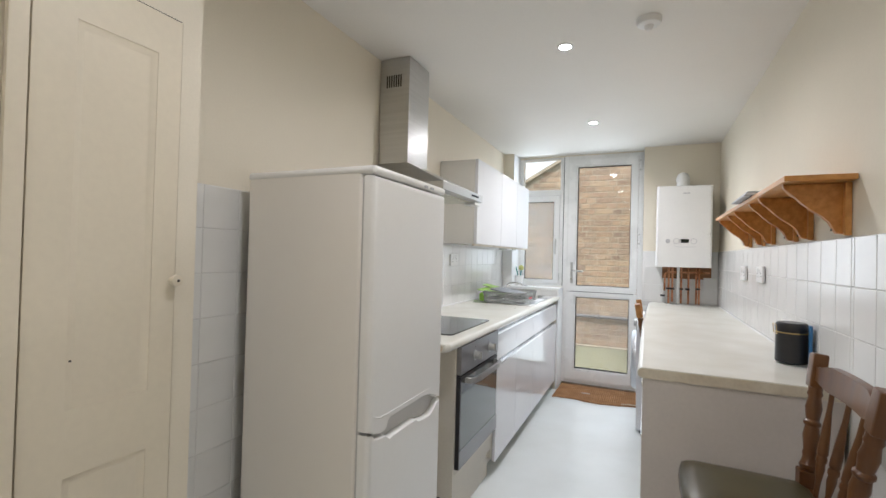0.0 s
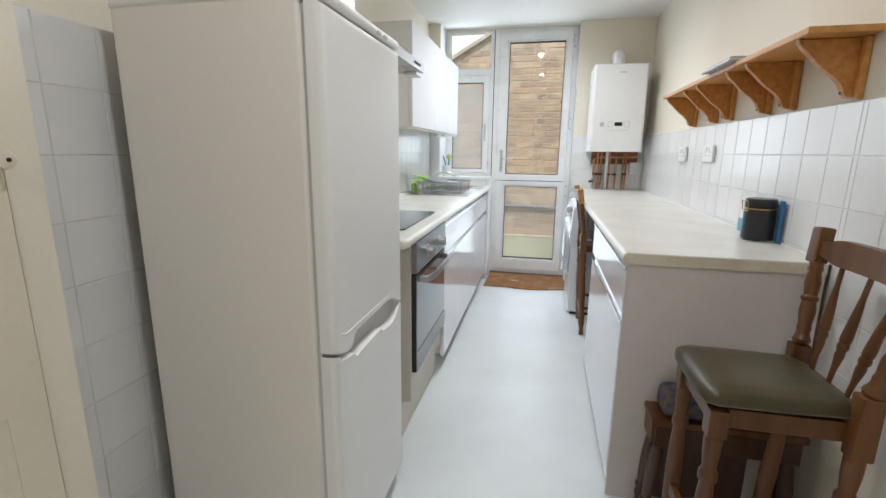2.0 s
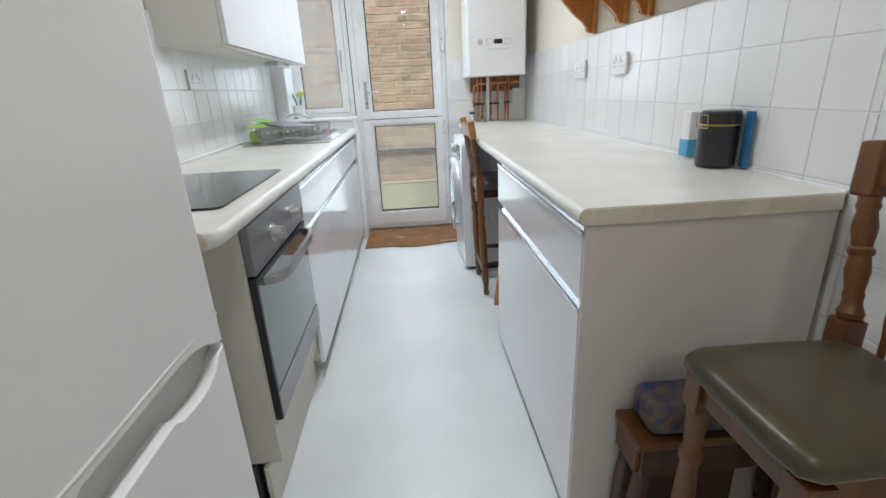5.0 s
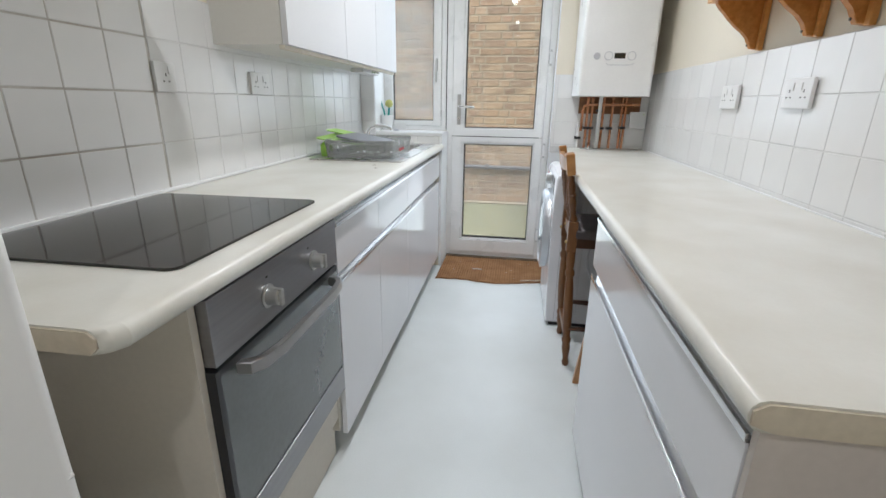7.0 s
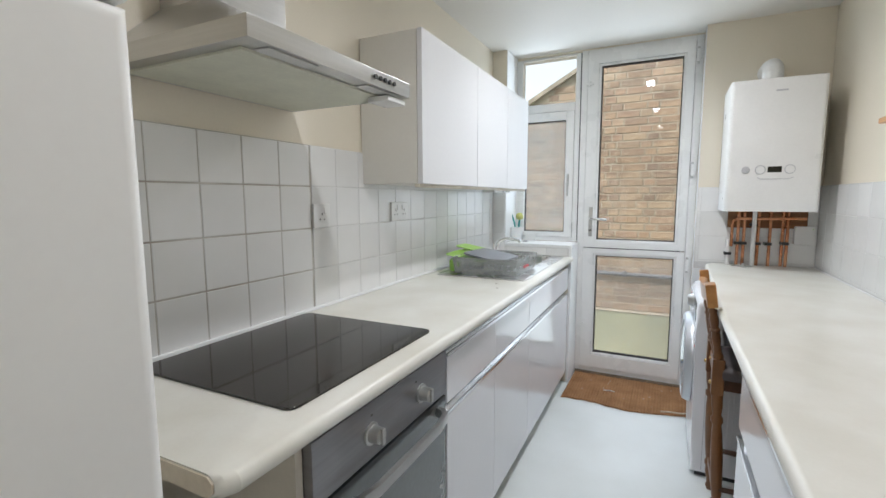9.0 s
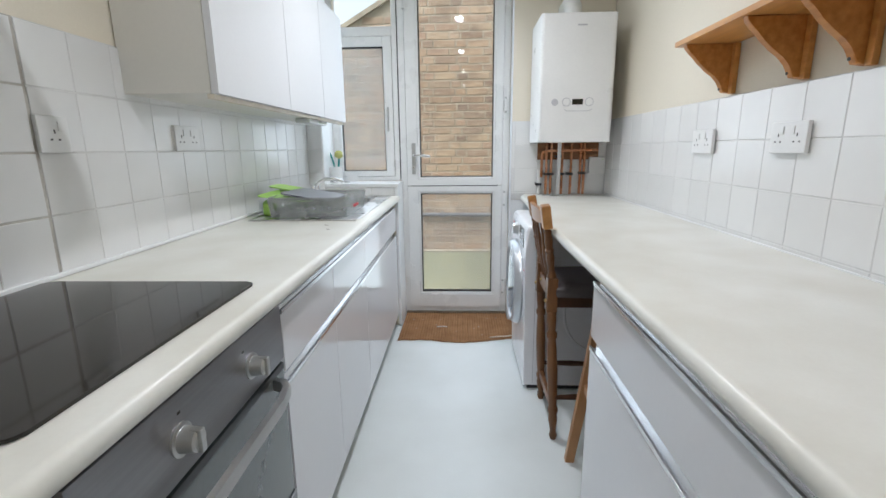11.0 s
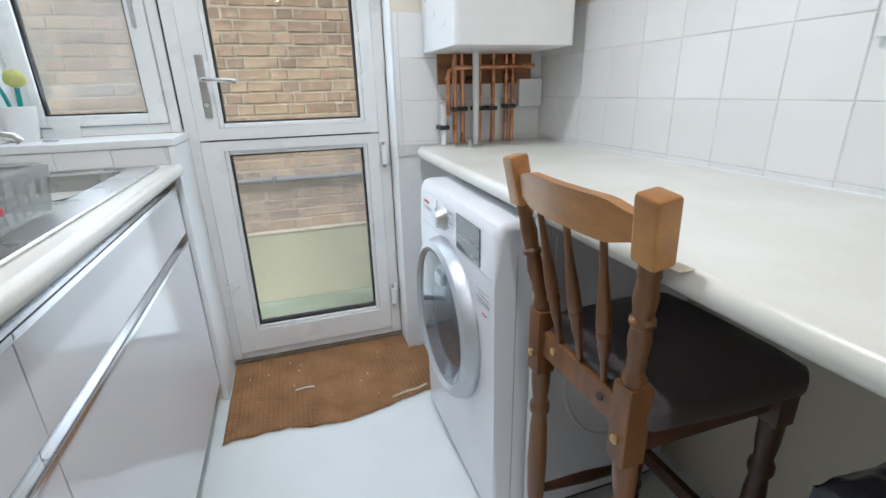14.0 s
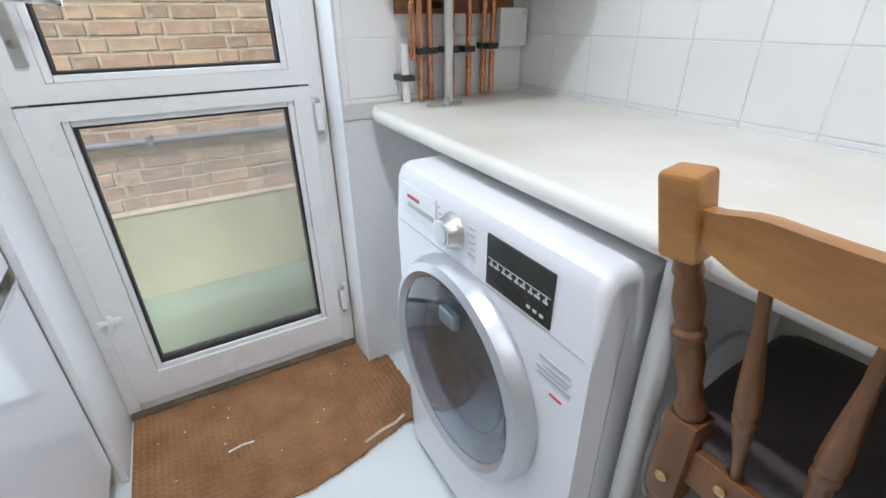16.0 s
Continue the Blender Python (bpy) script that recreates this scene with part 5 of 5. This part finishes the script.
    lr = part("lower_rail", box(B(), -0.176, -0.158, -yb + 0.019, yb - 0.019, 0.6, 0.655, 0.003), wood, c)
    for y in (-0.07, 0.07):
        part("peg", rod(B(), (-0.176, y, 0.632), (-0.182, y, 0.632), ((0, 0.007), (0.6, 0.007), (1, 0.004)), 10), M_BRASS if y > 0 else M_DARK, lr)
    for u in (-0.5, 0.0, 0.5):
        y = u * yt
        part("spindle", rod(B(), (-0.167, u * yb, 0.652), (-0.169 - 0.19 * lean_by - 0.016 * (1 - u * u), y, 0.908), SPIN, 12), wood, c)
    for e in (-1, 1):
        part("stretcher", rod(B(), (-0.145, e * 0.157, 0.19), (0.13 + dx, e * 0.142 * ks[1], 0.19), ((0, 0.009), (0.5, 0.014), (1, 0.009)), 10), under, c)
    part("foot_rail", box(B(), 0.125 + dx, 0.144 + dx, -0.135 * ks[1], 0.135 * ks[1], 0.225, 0.262, 0.004), under, c)
    part("stretcher", box(B(), -0.158, -0.14, -0.15, 0.15, 0.125, 0.16, 0.004), wood, c)
    return c


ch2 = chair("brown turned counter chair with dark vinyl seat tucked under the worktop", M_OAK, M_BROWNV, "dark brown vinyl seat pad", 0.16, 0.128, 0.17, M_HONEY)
ch2.matrix_basis = pose(1.502, -1.343, 0, 0, 0, 0)
ch1 = chair("reddish turned counter chair with worn olive seat", M_RED, M_GREEN, "worn olive green vinyl seat pad", 0.13, 0.135, 0.19, None, (0.9, 0.80))
ch1.matrix_basis = pose(1.578, -3.363, 0, 0, 0, 180) @ Matrix.Diagonal((1.02, 1.02, 1.04, 1.0))

# ---- stools ----
st = thing("wooden_stool", "light beech stool with crinkled black seat under the worktop", "stool", (1.58, -1.75, 0), m=Matrix())
q = pose(1.588, -1.79, 0, 0, 0, -3) @ Matrix.Diagonal((1.0, 0.86, 1.04, 1.0))
def local(bm):
    bmesh.ops.transform(bm, matrix=q, verts=bm.verts[:])
    return bm
bm = B()
npad = 40
pad = []
for j in range(npad + 1):
    row = []
    for i in range(npad + 1):
        u, v = -1 + 2 * i / npad, -1 + 2 * j / npad
        edge = max(abs(u), abs(v))
        crease = 1 - abs(noise.noise(Vector((u * 2.6 + v * 1.2, v * 3.4, 1.0)))) * 2
        fold = 0.006 * max(0, crease - 0.55) + 0.003 * noise.noise(Vector((u * 7, v * 7, 4)))
        row.append(bm.verts.new((u * 0.152, v * 0.147, 0.638 + fold - 0.014 * max(0, edge - 0.86) / 0.14)))
    pad.append(row)
for j in range(npad):
    for i in range(npad):
        bm.faces.new((pad[j][i], pad[j][i + 1], pad[j + 1][i + 1], pad[j + 1][i]))
rim_v = pad[0] + [r[-1] for r in pad[1:]] + pad[-1][-2::-1] + [r[0] for r in pad[-2:0:-1]]
low_v = [bm.verts.new((v.co.x, v.co.y, 0.602)) for v in rim_v]
for k in range(len(rim_v)):
    bm.faces.new((rim_v[k], low_v[k], low_v[(k + 1) % len(rim_v)], rim_v[(k + 1) % len(rim_v)]))
bm.faces.new(low_v)
part("seat_pad", local(bm), M_BLACKV, st, "crinkled black vinyl seat pad", sharp=75)
for sx in (-1, 1):
    for sy in (-1, 1):
        bm = B()
        a, b = Vector((sx * 0.125, sy * 0.12, 0.60)), Vector((sx * 0.2, sy * 0.165, 0.0))
        lo = [bm.verts.new(b + Vector((dx, dy, 0))) for dx, dy in ((-0.016, -0.016), (0.016, -0.016), (0.016, 0.016), (-0.016, 0.016))]
        hi = [bm.verts.new(a + Vector((dx, dy, 0))) for dx, dy in ((-0.02, -0.02), (0.02, -0.02), (0.02, 0.02), (-0.02, 0.02))]
        bm.faces.new(lo[::-1])
        bm.faces.new(hi)
        for k in range(4):
            bm.faces.new((lo[k], lo[(k + 1) % 4], hi[(k + 1) % 4], hi[k]))
        part("leg", local(bm), M_STOOLW, st)
for e in (-1, 1):
    part("apron", local(box(B(), e * 0.127 - 0.01, e * 0.127 + 0.01, -0.104, 0.104, 0.55, 0.60, 0.002)), M_STOOLW, st)
    part("apron", local(box(B(), -0.106, 0.106, e * 0.122 - 0.01, e * 0.122 + 0.01, 0.55, 0.60, 0.002)), M_STOOLW, st)
    part("stretcher", local(box(B(), e * 0.158 - 0.009, e * 0.158 + 0.009, -0.125, 0.125, 0.30, 0.335, 0.002)), M_STOOLW, st)
    part("stretcher", local(box(B(), -0.13, 0.13, e * 0.142 - 0.009, e * 0.142 + 0.009, 0.22, 0.255, 0.002)), M_STOOLW, st)
ls = thing("low_stool", "low wooden stool with blue floral cushion under a chair", "stool", (1.64, -3.09, 0))
part("cushion", box(B(), 1.46, 1.84, -3.142, -3.034, 0.4005, 0.488, 0.028, 4), M_FLORAL, ls, "blue floral cushion")
# added dark board fills the shaded space; apron and legs are darkened likewise
part("shade_board", box(B(), 1.45, 1.76, -3.041, -3.03, 0.04, 0.3045, 0.002), M_SHADEW, ls, "dark board filling the shaded space behind the legs")
part("seat_board", box(B(), 1.43, 1.865, -3.15, -3.028, 0.376, 0.40, 0.006, 2), M_RED, ls)
part("apron", box(B(), 1.445, 1.85, -3.146, -3.132, 0.305, 0.3755, 0.002), M_SHADEW, ls)
part("apron", box(B(), 1.436, 1.450, -3.131, -3.034, 0.305, 0.3755, 0.002), M_RED, ls)
for x in (1.47, 1.825):
    for y in (-3.118, -3.046):
        part("leg", rod(B(), (x + (0.03 if x > 1.6 else -0.03), y, 0), (x, y, 0.3755), TURN, 12), M_SHADEW, ls)

# ---- radiator valve by the east wall ----
rv = thing("radiator_valve", "white ribbed radiator valve head on a pipe", "radiator valve", (1.85, -3.62, 0))
part("valve_pipe", tube(B(), [(1.85, -3.62, 0), (1.85, -3.62, 0.55)], 0.008, 8), M_COPPER, rv)
bm = rod(B(), (1.85, -3.62, 0.545), (1.85, -3.62, 0.635), ((0, 0.014), (0.25, 0.016), (0.3, 0.024), (0.9, 0.024), (1, 0.016)), 20)
part("valve_head", bm, M_PLASTW, rv)

# ---- door mat of coir ----
random.seed(3)
mt = thing("coir_mat", "worn brown coir matting with frayed edge at the back door", "mat", (0.9, -0.3, 0))
bm = B()
nx, ny = 330, 190
grid = []
for j in range(ny + 1):
    row = []
    for i in range(nx + 1):
        u, v = i / nx, j / ny
        side = min(1, max(0, (0.79 - v) / 0.05))
        reach = 1.292 + side * (0.072 - 0.05 * max(0, 0.22 - v) / 0.22 + 0.006 * noise.noise(Vector((v * 20, 3, 0))))
        x = 0.562 + (reach - 0.562) * u
        ya = -0.535 + 0.018 * math.sin(u * 9) + 0.012 * noise.noise(Vector((u * 12, 0, 0))) + (0.04 * max(0, u - 0.75) * 4 if u > 0.75 else 0)
        y = ya + (-0.052 - ya) * v
        lane = math.floor(x / 0.017)
        lean = 9.0 if lane % 2 else -9.0
        knot = abs(math.sin(math.pi * x / 0.017)) ** 0.6 * abs(math.sin(math.pi * (y / 0.019 + lean * (x - lane * 0.017) + 0.2 * noise.noise(Vector((x * 25, y * 25, 2))))))
        z = 0.006 + (0.0075 + 0.003 * noise.noise(Vector((x * 60, y * 60, 7)))) * knot + 0.0015 * noise.noise(Vector((x * 14, y * 14, 0)))
        row.append(bm.verts.new((x, y, z)))
    grid.append(row)
for j in range(ny):
    for i in range(nx):
        bm.faces.new((grid[j][i], grid[j][i + 1], grid[j + 1][i + 1], grid[j + 1][i]))
edge = grid[0] + [r[-1] for r in grid[1:]] + grid[-1][-2::-1] + [r[0] for r in grid[-2:0:-1]]
low = [bm.verts.new((v.co.x, v.co.y, 0.001)) for v in edge]
for k in range(len(edge)):
    bm.faces.new((edge[k], low[k], low[(k + 1) % len(edge)], edge[(k + 1) % len(edge)]))
front_edge = [v.co.copy() for v in grid[0]]
part("mat_sheet", bm, M_MAT, mt, sharp=80)
bm = B()
for k in range(260):
    t = random.random() * (len(front_edge) - 1.01)
    a = front_edge[int(t)].lerp(front_edge[int(t) + 1], t % 1)
    d = Vector((random.uniform(-0.008, 0.008), -random.uniform(0.002, 0.013), 0))
    s = Vector((0.0012, 0, 0))
    p0 = Vector((a.x, a.y + 0.004, 0.008))
    p1 = Vector((a.x + d.x, a.y + d.y, 0.003))
    f = [bm.verts.new(p0 - s), bm.verts.new(p0 + s), bm.verts.new(p1)]
    f2 = [bm.verts.new(p0 - s - Vector((0, 0, 0.003))), bm.verts.new(p0 + s - Vector((0, 0, 0.003)))]
    bm.faces.new(f)
    bm.faces.new((f2[0], f2[1], f[2]))
    bm.faces.new((f[0], f2[0], f[2]))
    bm.faces.new((f[1], f2[1], f[2]))
tagged(part("frayed_fringe", bm, M_MAT, mt), kind="stuff")
bm = B()
for k in range(13):
    x, y = random.uniform(0.6, 1.22), random.uniform(-0.46, -0.1)
    box(bm, x, x + random.uniform(0.002, 0.006), y, y + random.uniform(0.0015, 0.003), 0.012, 0.015)
tagged(part("crumbs", bm, M_PLASTW, mt, "pale crumbs caught in the matting"), kind="stuff")
solo("wood_splinter", tube(B(), [(0.80, -0.33, 0.0165), (0.84, -0.325, 0.0175), (0.87, -0.328, 0.0165)], 0.003, 5), M_PLASTW, "pale splinter lying on the mat", "debris")
solo("edge_batten", tube(B(), [(1.15, -0.497, 0.0145), (1.21, -0.482, 0.0155), (1.25, -0.478, 0.0145), (1.29, -0.462, 0.014)], 0.0045, 5), M_TOPEDGE, "pale torn strip along the mat edge", "debris")

# ---- outside: ground, brick wall, pipe ----
solo("ground", box(B(), -40, 40, -40, 40, -0.55, -0.45), M_GROUND, "algae-stained concrete yard", "ground", "structure")
BY = 1.65
slope = lambda x: 2.33 + (x + 0.3) * 0.56
house = thing("neighbouring_house", "yellow stock brick side wall with sloping gable", "house", (0.6, 1.8, -0.45), kind="")
part("wall", prism(B(), [(-6, -0.45), (6, -0.45), (6, slope(6)), (-1.4, slope(-1.4)), (-1.4, 1.72), (-6, 1.72)], "y", BY + 0.008, BY + 0.3), M_MORTAR, house, "pale mortar between bricks")
part("coping", prism(B(), [(-1.45, slope(-1.45)), (6, slope(6)), (6, slope(6) + 0.05), (-1.45, slope(-1.45) + 0.05)], "y", BY - 0.03, BY + 0.33), M_MORTAR, house, "thin sloping coping")
part("plinth", box(B(), -6, 6, BY - 0.06, BY + 0.007, -0.45, 0.098, 0.006), M_RENDER, house, "pale green rendered plinth")
part("plinth_cap", box(B(), -6, 6, BY - 0.065, BY + 0.006, 0.0985, 0.112, 0.004), M_MORTAR, house)
ppe = thing("waste_pipe", "dark grey waste pipe along the brick wall", "pipe", (0.9, BY - 0.04, 0.5))
part("pipe", tube(B(), [(-2.5, BY - 0.035, 0.515), (0.6, BY - 0.035, 0.505), (3, BY - 0.035, 0.49)], 0.02, 10), M_PIPE, ppe)
for x in (-0.2, 0.75, 1.6):
    part("bracket", box(B(), x - 0.015, x + 0.015, BY - 0.06, BY + 0.004, 0.475, 0.535, 0.003), M_PIPE, ppe)


# ---- tiles, last ----
def piece_mesh(name, w, h, d, bev, material):
    """A flat piece facing -y, w wide (x), h high (z), d thick, with chamfered edges."""
    me = bpy.data.meshes.new(name)
    v, f = [], []
    for y, s in ((0, 0), (-d + bev, 0), (-d, bev)):
        v += [(-w / 2 + s, y, -h / 2 + s), (w / 2 - s, y, -h / 2 + s), (w / 2 - s, y, h / 2 - s), (-w / 2 + s, y, h / 2 - s)]
    for a in (0, 4):
        f += [(a + k, a + (k + 1) % 4, a + 4 + (k + 1) % 4, a + 4 + k) for k in range(4)]
    f.append((8, 9, 10, 11))
    me.from_pydata(v, [], f)
    me.materials.append(material)
    return me


TILES = {}


def tiles(parent, origin, turn, u0, u1, z0, z1, pu, pz, gap, base, gap_z=None):
    """Tiles over u0..u1 by z0..z1 of a wall; origin: the wall's point at u = 0; turn: how the wall is turned."""
    nu0, nu1 = math.floor((u0 - origin[3]) / pu), math.ceil((u1 - origin[3]) / pu)
    k0, k1 = math.floor((z0 - base) / pz + 1e-6), math.ceil((z1 - base) / pz - 1e-6)
    for i in range(nu0, nu1):
        a, b = max(u0, origin[3] + i * pu), min(u1, origin[3] + (i + 1) * pu)
        if b - a < 0.012:
            continue
        for k in range(k0, k1):
            c, d = max(z0, base + k * pz), min(z1, base + (k + 1) * pz)
            if d - c < 0.012:
                continue
            key = (round(b - a, 3), round(d - c, 3), gap, gap_z)
            if key not in TILES:
                TILES[key] = piece_mesh("tile", b - a - gap, d - c - (gap_z or gap), 0.0065, 0.0015, M_TILE)
            ob = new("tile", TILES[key])
            ob.parent = parent
            jit = pose(0, 0, 0, random.uniform(-0.25, 0.25), 0, random.uniform(-0.25, 0.25))
            ob.matrix_basis = turn @ Matrix.Translation(((a + b) / 2, 0, (c + d) / 2)) @ jit


random.seed(11)
# west wall: tiles face +x; u runs along +y
tx = solo("tiling_west_far", box(B(), 0.0002, 0.0083, -2.1785, -0.272, 0.88, 1.49), M_GROUT_R, "white square wall tiles with pale grout above the worktop", "tiles", "structure", LEFT)
tw = solo("tiling_west", box(B(), 0.0002, 0.0083, -3.111, -2.179, 0.88, 1.49), M_GROUT_L, "white square wall tiles with dark grout lines", "tiles", "structure", LEFT)
turn_w = Matrix.Translation((0.0035, 0, 0)) @ pose(0, 0, 0, 0, 0, 90)
tiles(tw, (0, 0, 0, -2.61), turn_w, -3.11, -2.1795, 0.9, 1.49, 0.1415, 0.1485, 0.0028, 1.0485 - 0.1485, 0.0046)
tiles(tx, (0, 0, 0, -2.61), turn_w, -2.1795, -0.272, 0.9, 1.49, 0.1415, 0.1485, 0.0022, 1.0485 - 0.1485, 0.0032)
tf = solo("tiling_west_front", box(B(), 0.0002, 0.0083, -3.93, -3.1115, 0.0, 1.49), M_GROUT_R, "white square wall tiles beside the fridge", "tiles", "structure", LEFT)
tiles(tf, (0, 0, 0, -2.61), turn_w, -3.93, -3.45, 0.0, 1.49, 0.1415, 0.1485, 0.0016, 1.0485 - 0.1485 * 8, 0.0022)
# east wall: tiles face -x; u runs along -y
te = solo("tiling_east", box(box(B(), RX - 0.0025, RX + 0.0055, -4.2, -3.0205, 0.464, 1.364), RX - 0.0025, RX + 0.0055, -3.02, -0.17, 0.89, 1.364), M_GROUT_R, "white glazed square wall tiles with pale grout", "tiles", "structure")
turn_e = Matrix.Translation((RX + 0.0025, 0, 0)) @ pose(0, 0, 0, 0, 0, -90)
tiles(te, (0, 0, 0, 2.755), turn_e, 0.17, 3.02, 0.9, 1.364, 0.1435, 0.15, 0.0025, 1.214 - 0.3)
tiles(te, (0, 0, 0, 2.755), turn_e, 3.02, 4.2, 0.464, 1.364, 0.1435, 0.15, 0.0025, 1.214 - 0.75)
# boiler wall
tn = solo("tiling_north", box(B(), 1.2965, RX + 0.002, -0.1735, -0.1652, 0.86, 1.364), M_GROUT_R, "white square tiles behind the boiler pipes", "tiles", "structure")
turn_n = Matrix.Translation((0, -0.1685, 0))
tiles(tn, (0, 0, 0, 1.905), turn_n, 1.297, RX - 0.006, 0.9, 1.364, 0.1475, 0.15, 0.003, 1.214 - 0.3)
# window return and upstand
tr = solo("tiling_window", box(B(), -0.02, 0.075, -0.2760, -0.2682, 0.9, 1.49), M_GROUT_R, "white tiles on the window return", "tiles", "structure")
tiles(tr, (0, 0, 0, -0.075), Matrix.Translation((0, -0.2712, 0)), -0.02, 0.075, 0.9, 1.49, 0.15, 0.1485, 0.003, 0.9)
tu = solo("tiling_upstand", box(B(), 0.0755, 0.5355, -0.2703, -0.2625, 0.9, 0.955), M_GROUT_R, "low row of cut tiles above the sink", "tiles", "structure")
tiles(tu, (0, 0, 0, 0.085), Matrix.Translation((0, -0.2655, 0)), 0.0755, 0.5355, 0.9, 0.955, 0.1475, 0.055, 0.003, 0.9)

# ---- bricks, last ----
random.seed(21)
bl, bh_, course, bd = 0.215, 0.066, 0.0766, 0.007
mesh_s = [piece_mesh("brick", bl * random.uniform(0.97, 1.0), bh_ * random.uniform(0.90, 1.04), bd, 0.003, M_BRICK) for _ in range(5)]
mesh_h = [piece_mesh("brick", 0.1025 * random.uniform(0.95, 1.0), bh_ * random.uniform(0.90, 1.04), bd, 0.003, M_BRICK) for _ in range(5)]
rest_v, rest_f = [], []
wall_part = [c for c in house.children if c.name.startswith("wall")][0]
off = -ORG[house]
single = 0
z, row = 0.115 + course / 2, 0
while z < 3.6:
    x = -2.2 + (0.168 if row % 2 else 0.0) + random.uniform(-0.02, 0.02)
    k = row
    while x < 3.2:
        header = k % 2 == 0
        w = 0.1025 if header else bl
        xc = x + w / 2
        x += w + 0.011
        k += 1
        if z > slope(xc) - 0.05:
            continue
        me = random.choice(mesh_h if header else mesh_s)
        place = Vector((xc, BY + 0.008 + random.uniform(0.001, 0.005), z + random.uniform(-0.002, 0.002)))
        if 0.3 < xc < 1.6 and z < 2.45 and single < 300:
            single += 1
            ob = new("brick", me)
            ob.parent = wall_part
            ob.matrix_basis = Matrix.Translation(place + off) @ pose(0, 0, 0, random.uniform(-0.6, 0.6), random.uniform(-0.5, 0.5), random.uniform(-0.5, 0.5))
        else:
            n0 = len(rest_v)
            rest_v += [tuple(v.co + place + off) for v in me.vertices]
            rest_f += [tuple(i + n0 for i in p.vertices) for p in me.polygons]
    z += course
    row += 1
me = bpy.data.meshes.new("brickwork")
me.from_pydata(rest_v, [], rest_f)
me.materials.append(M_BRICK)
ob = new("brickwork", me)
ob.parent = house
tagged(ob, kind="stuff")
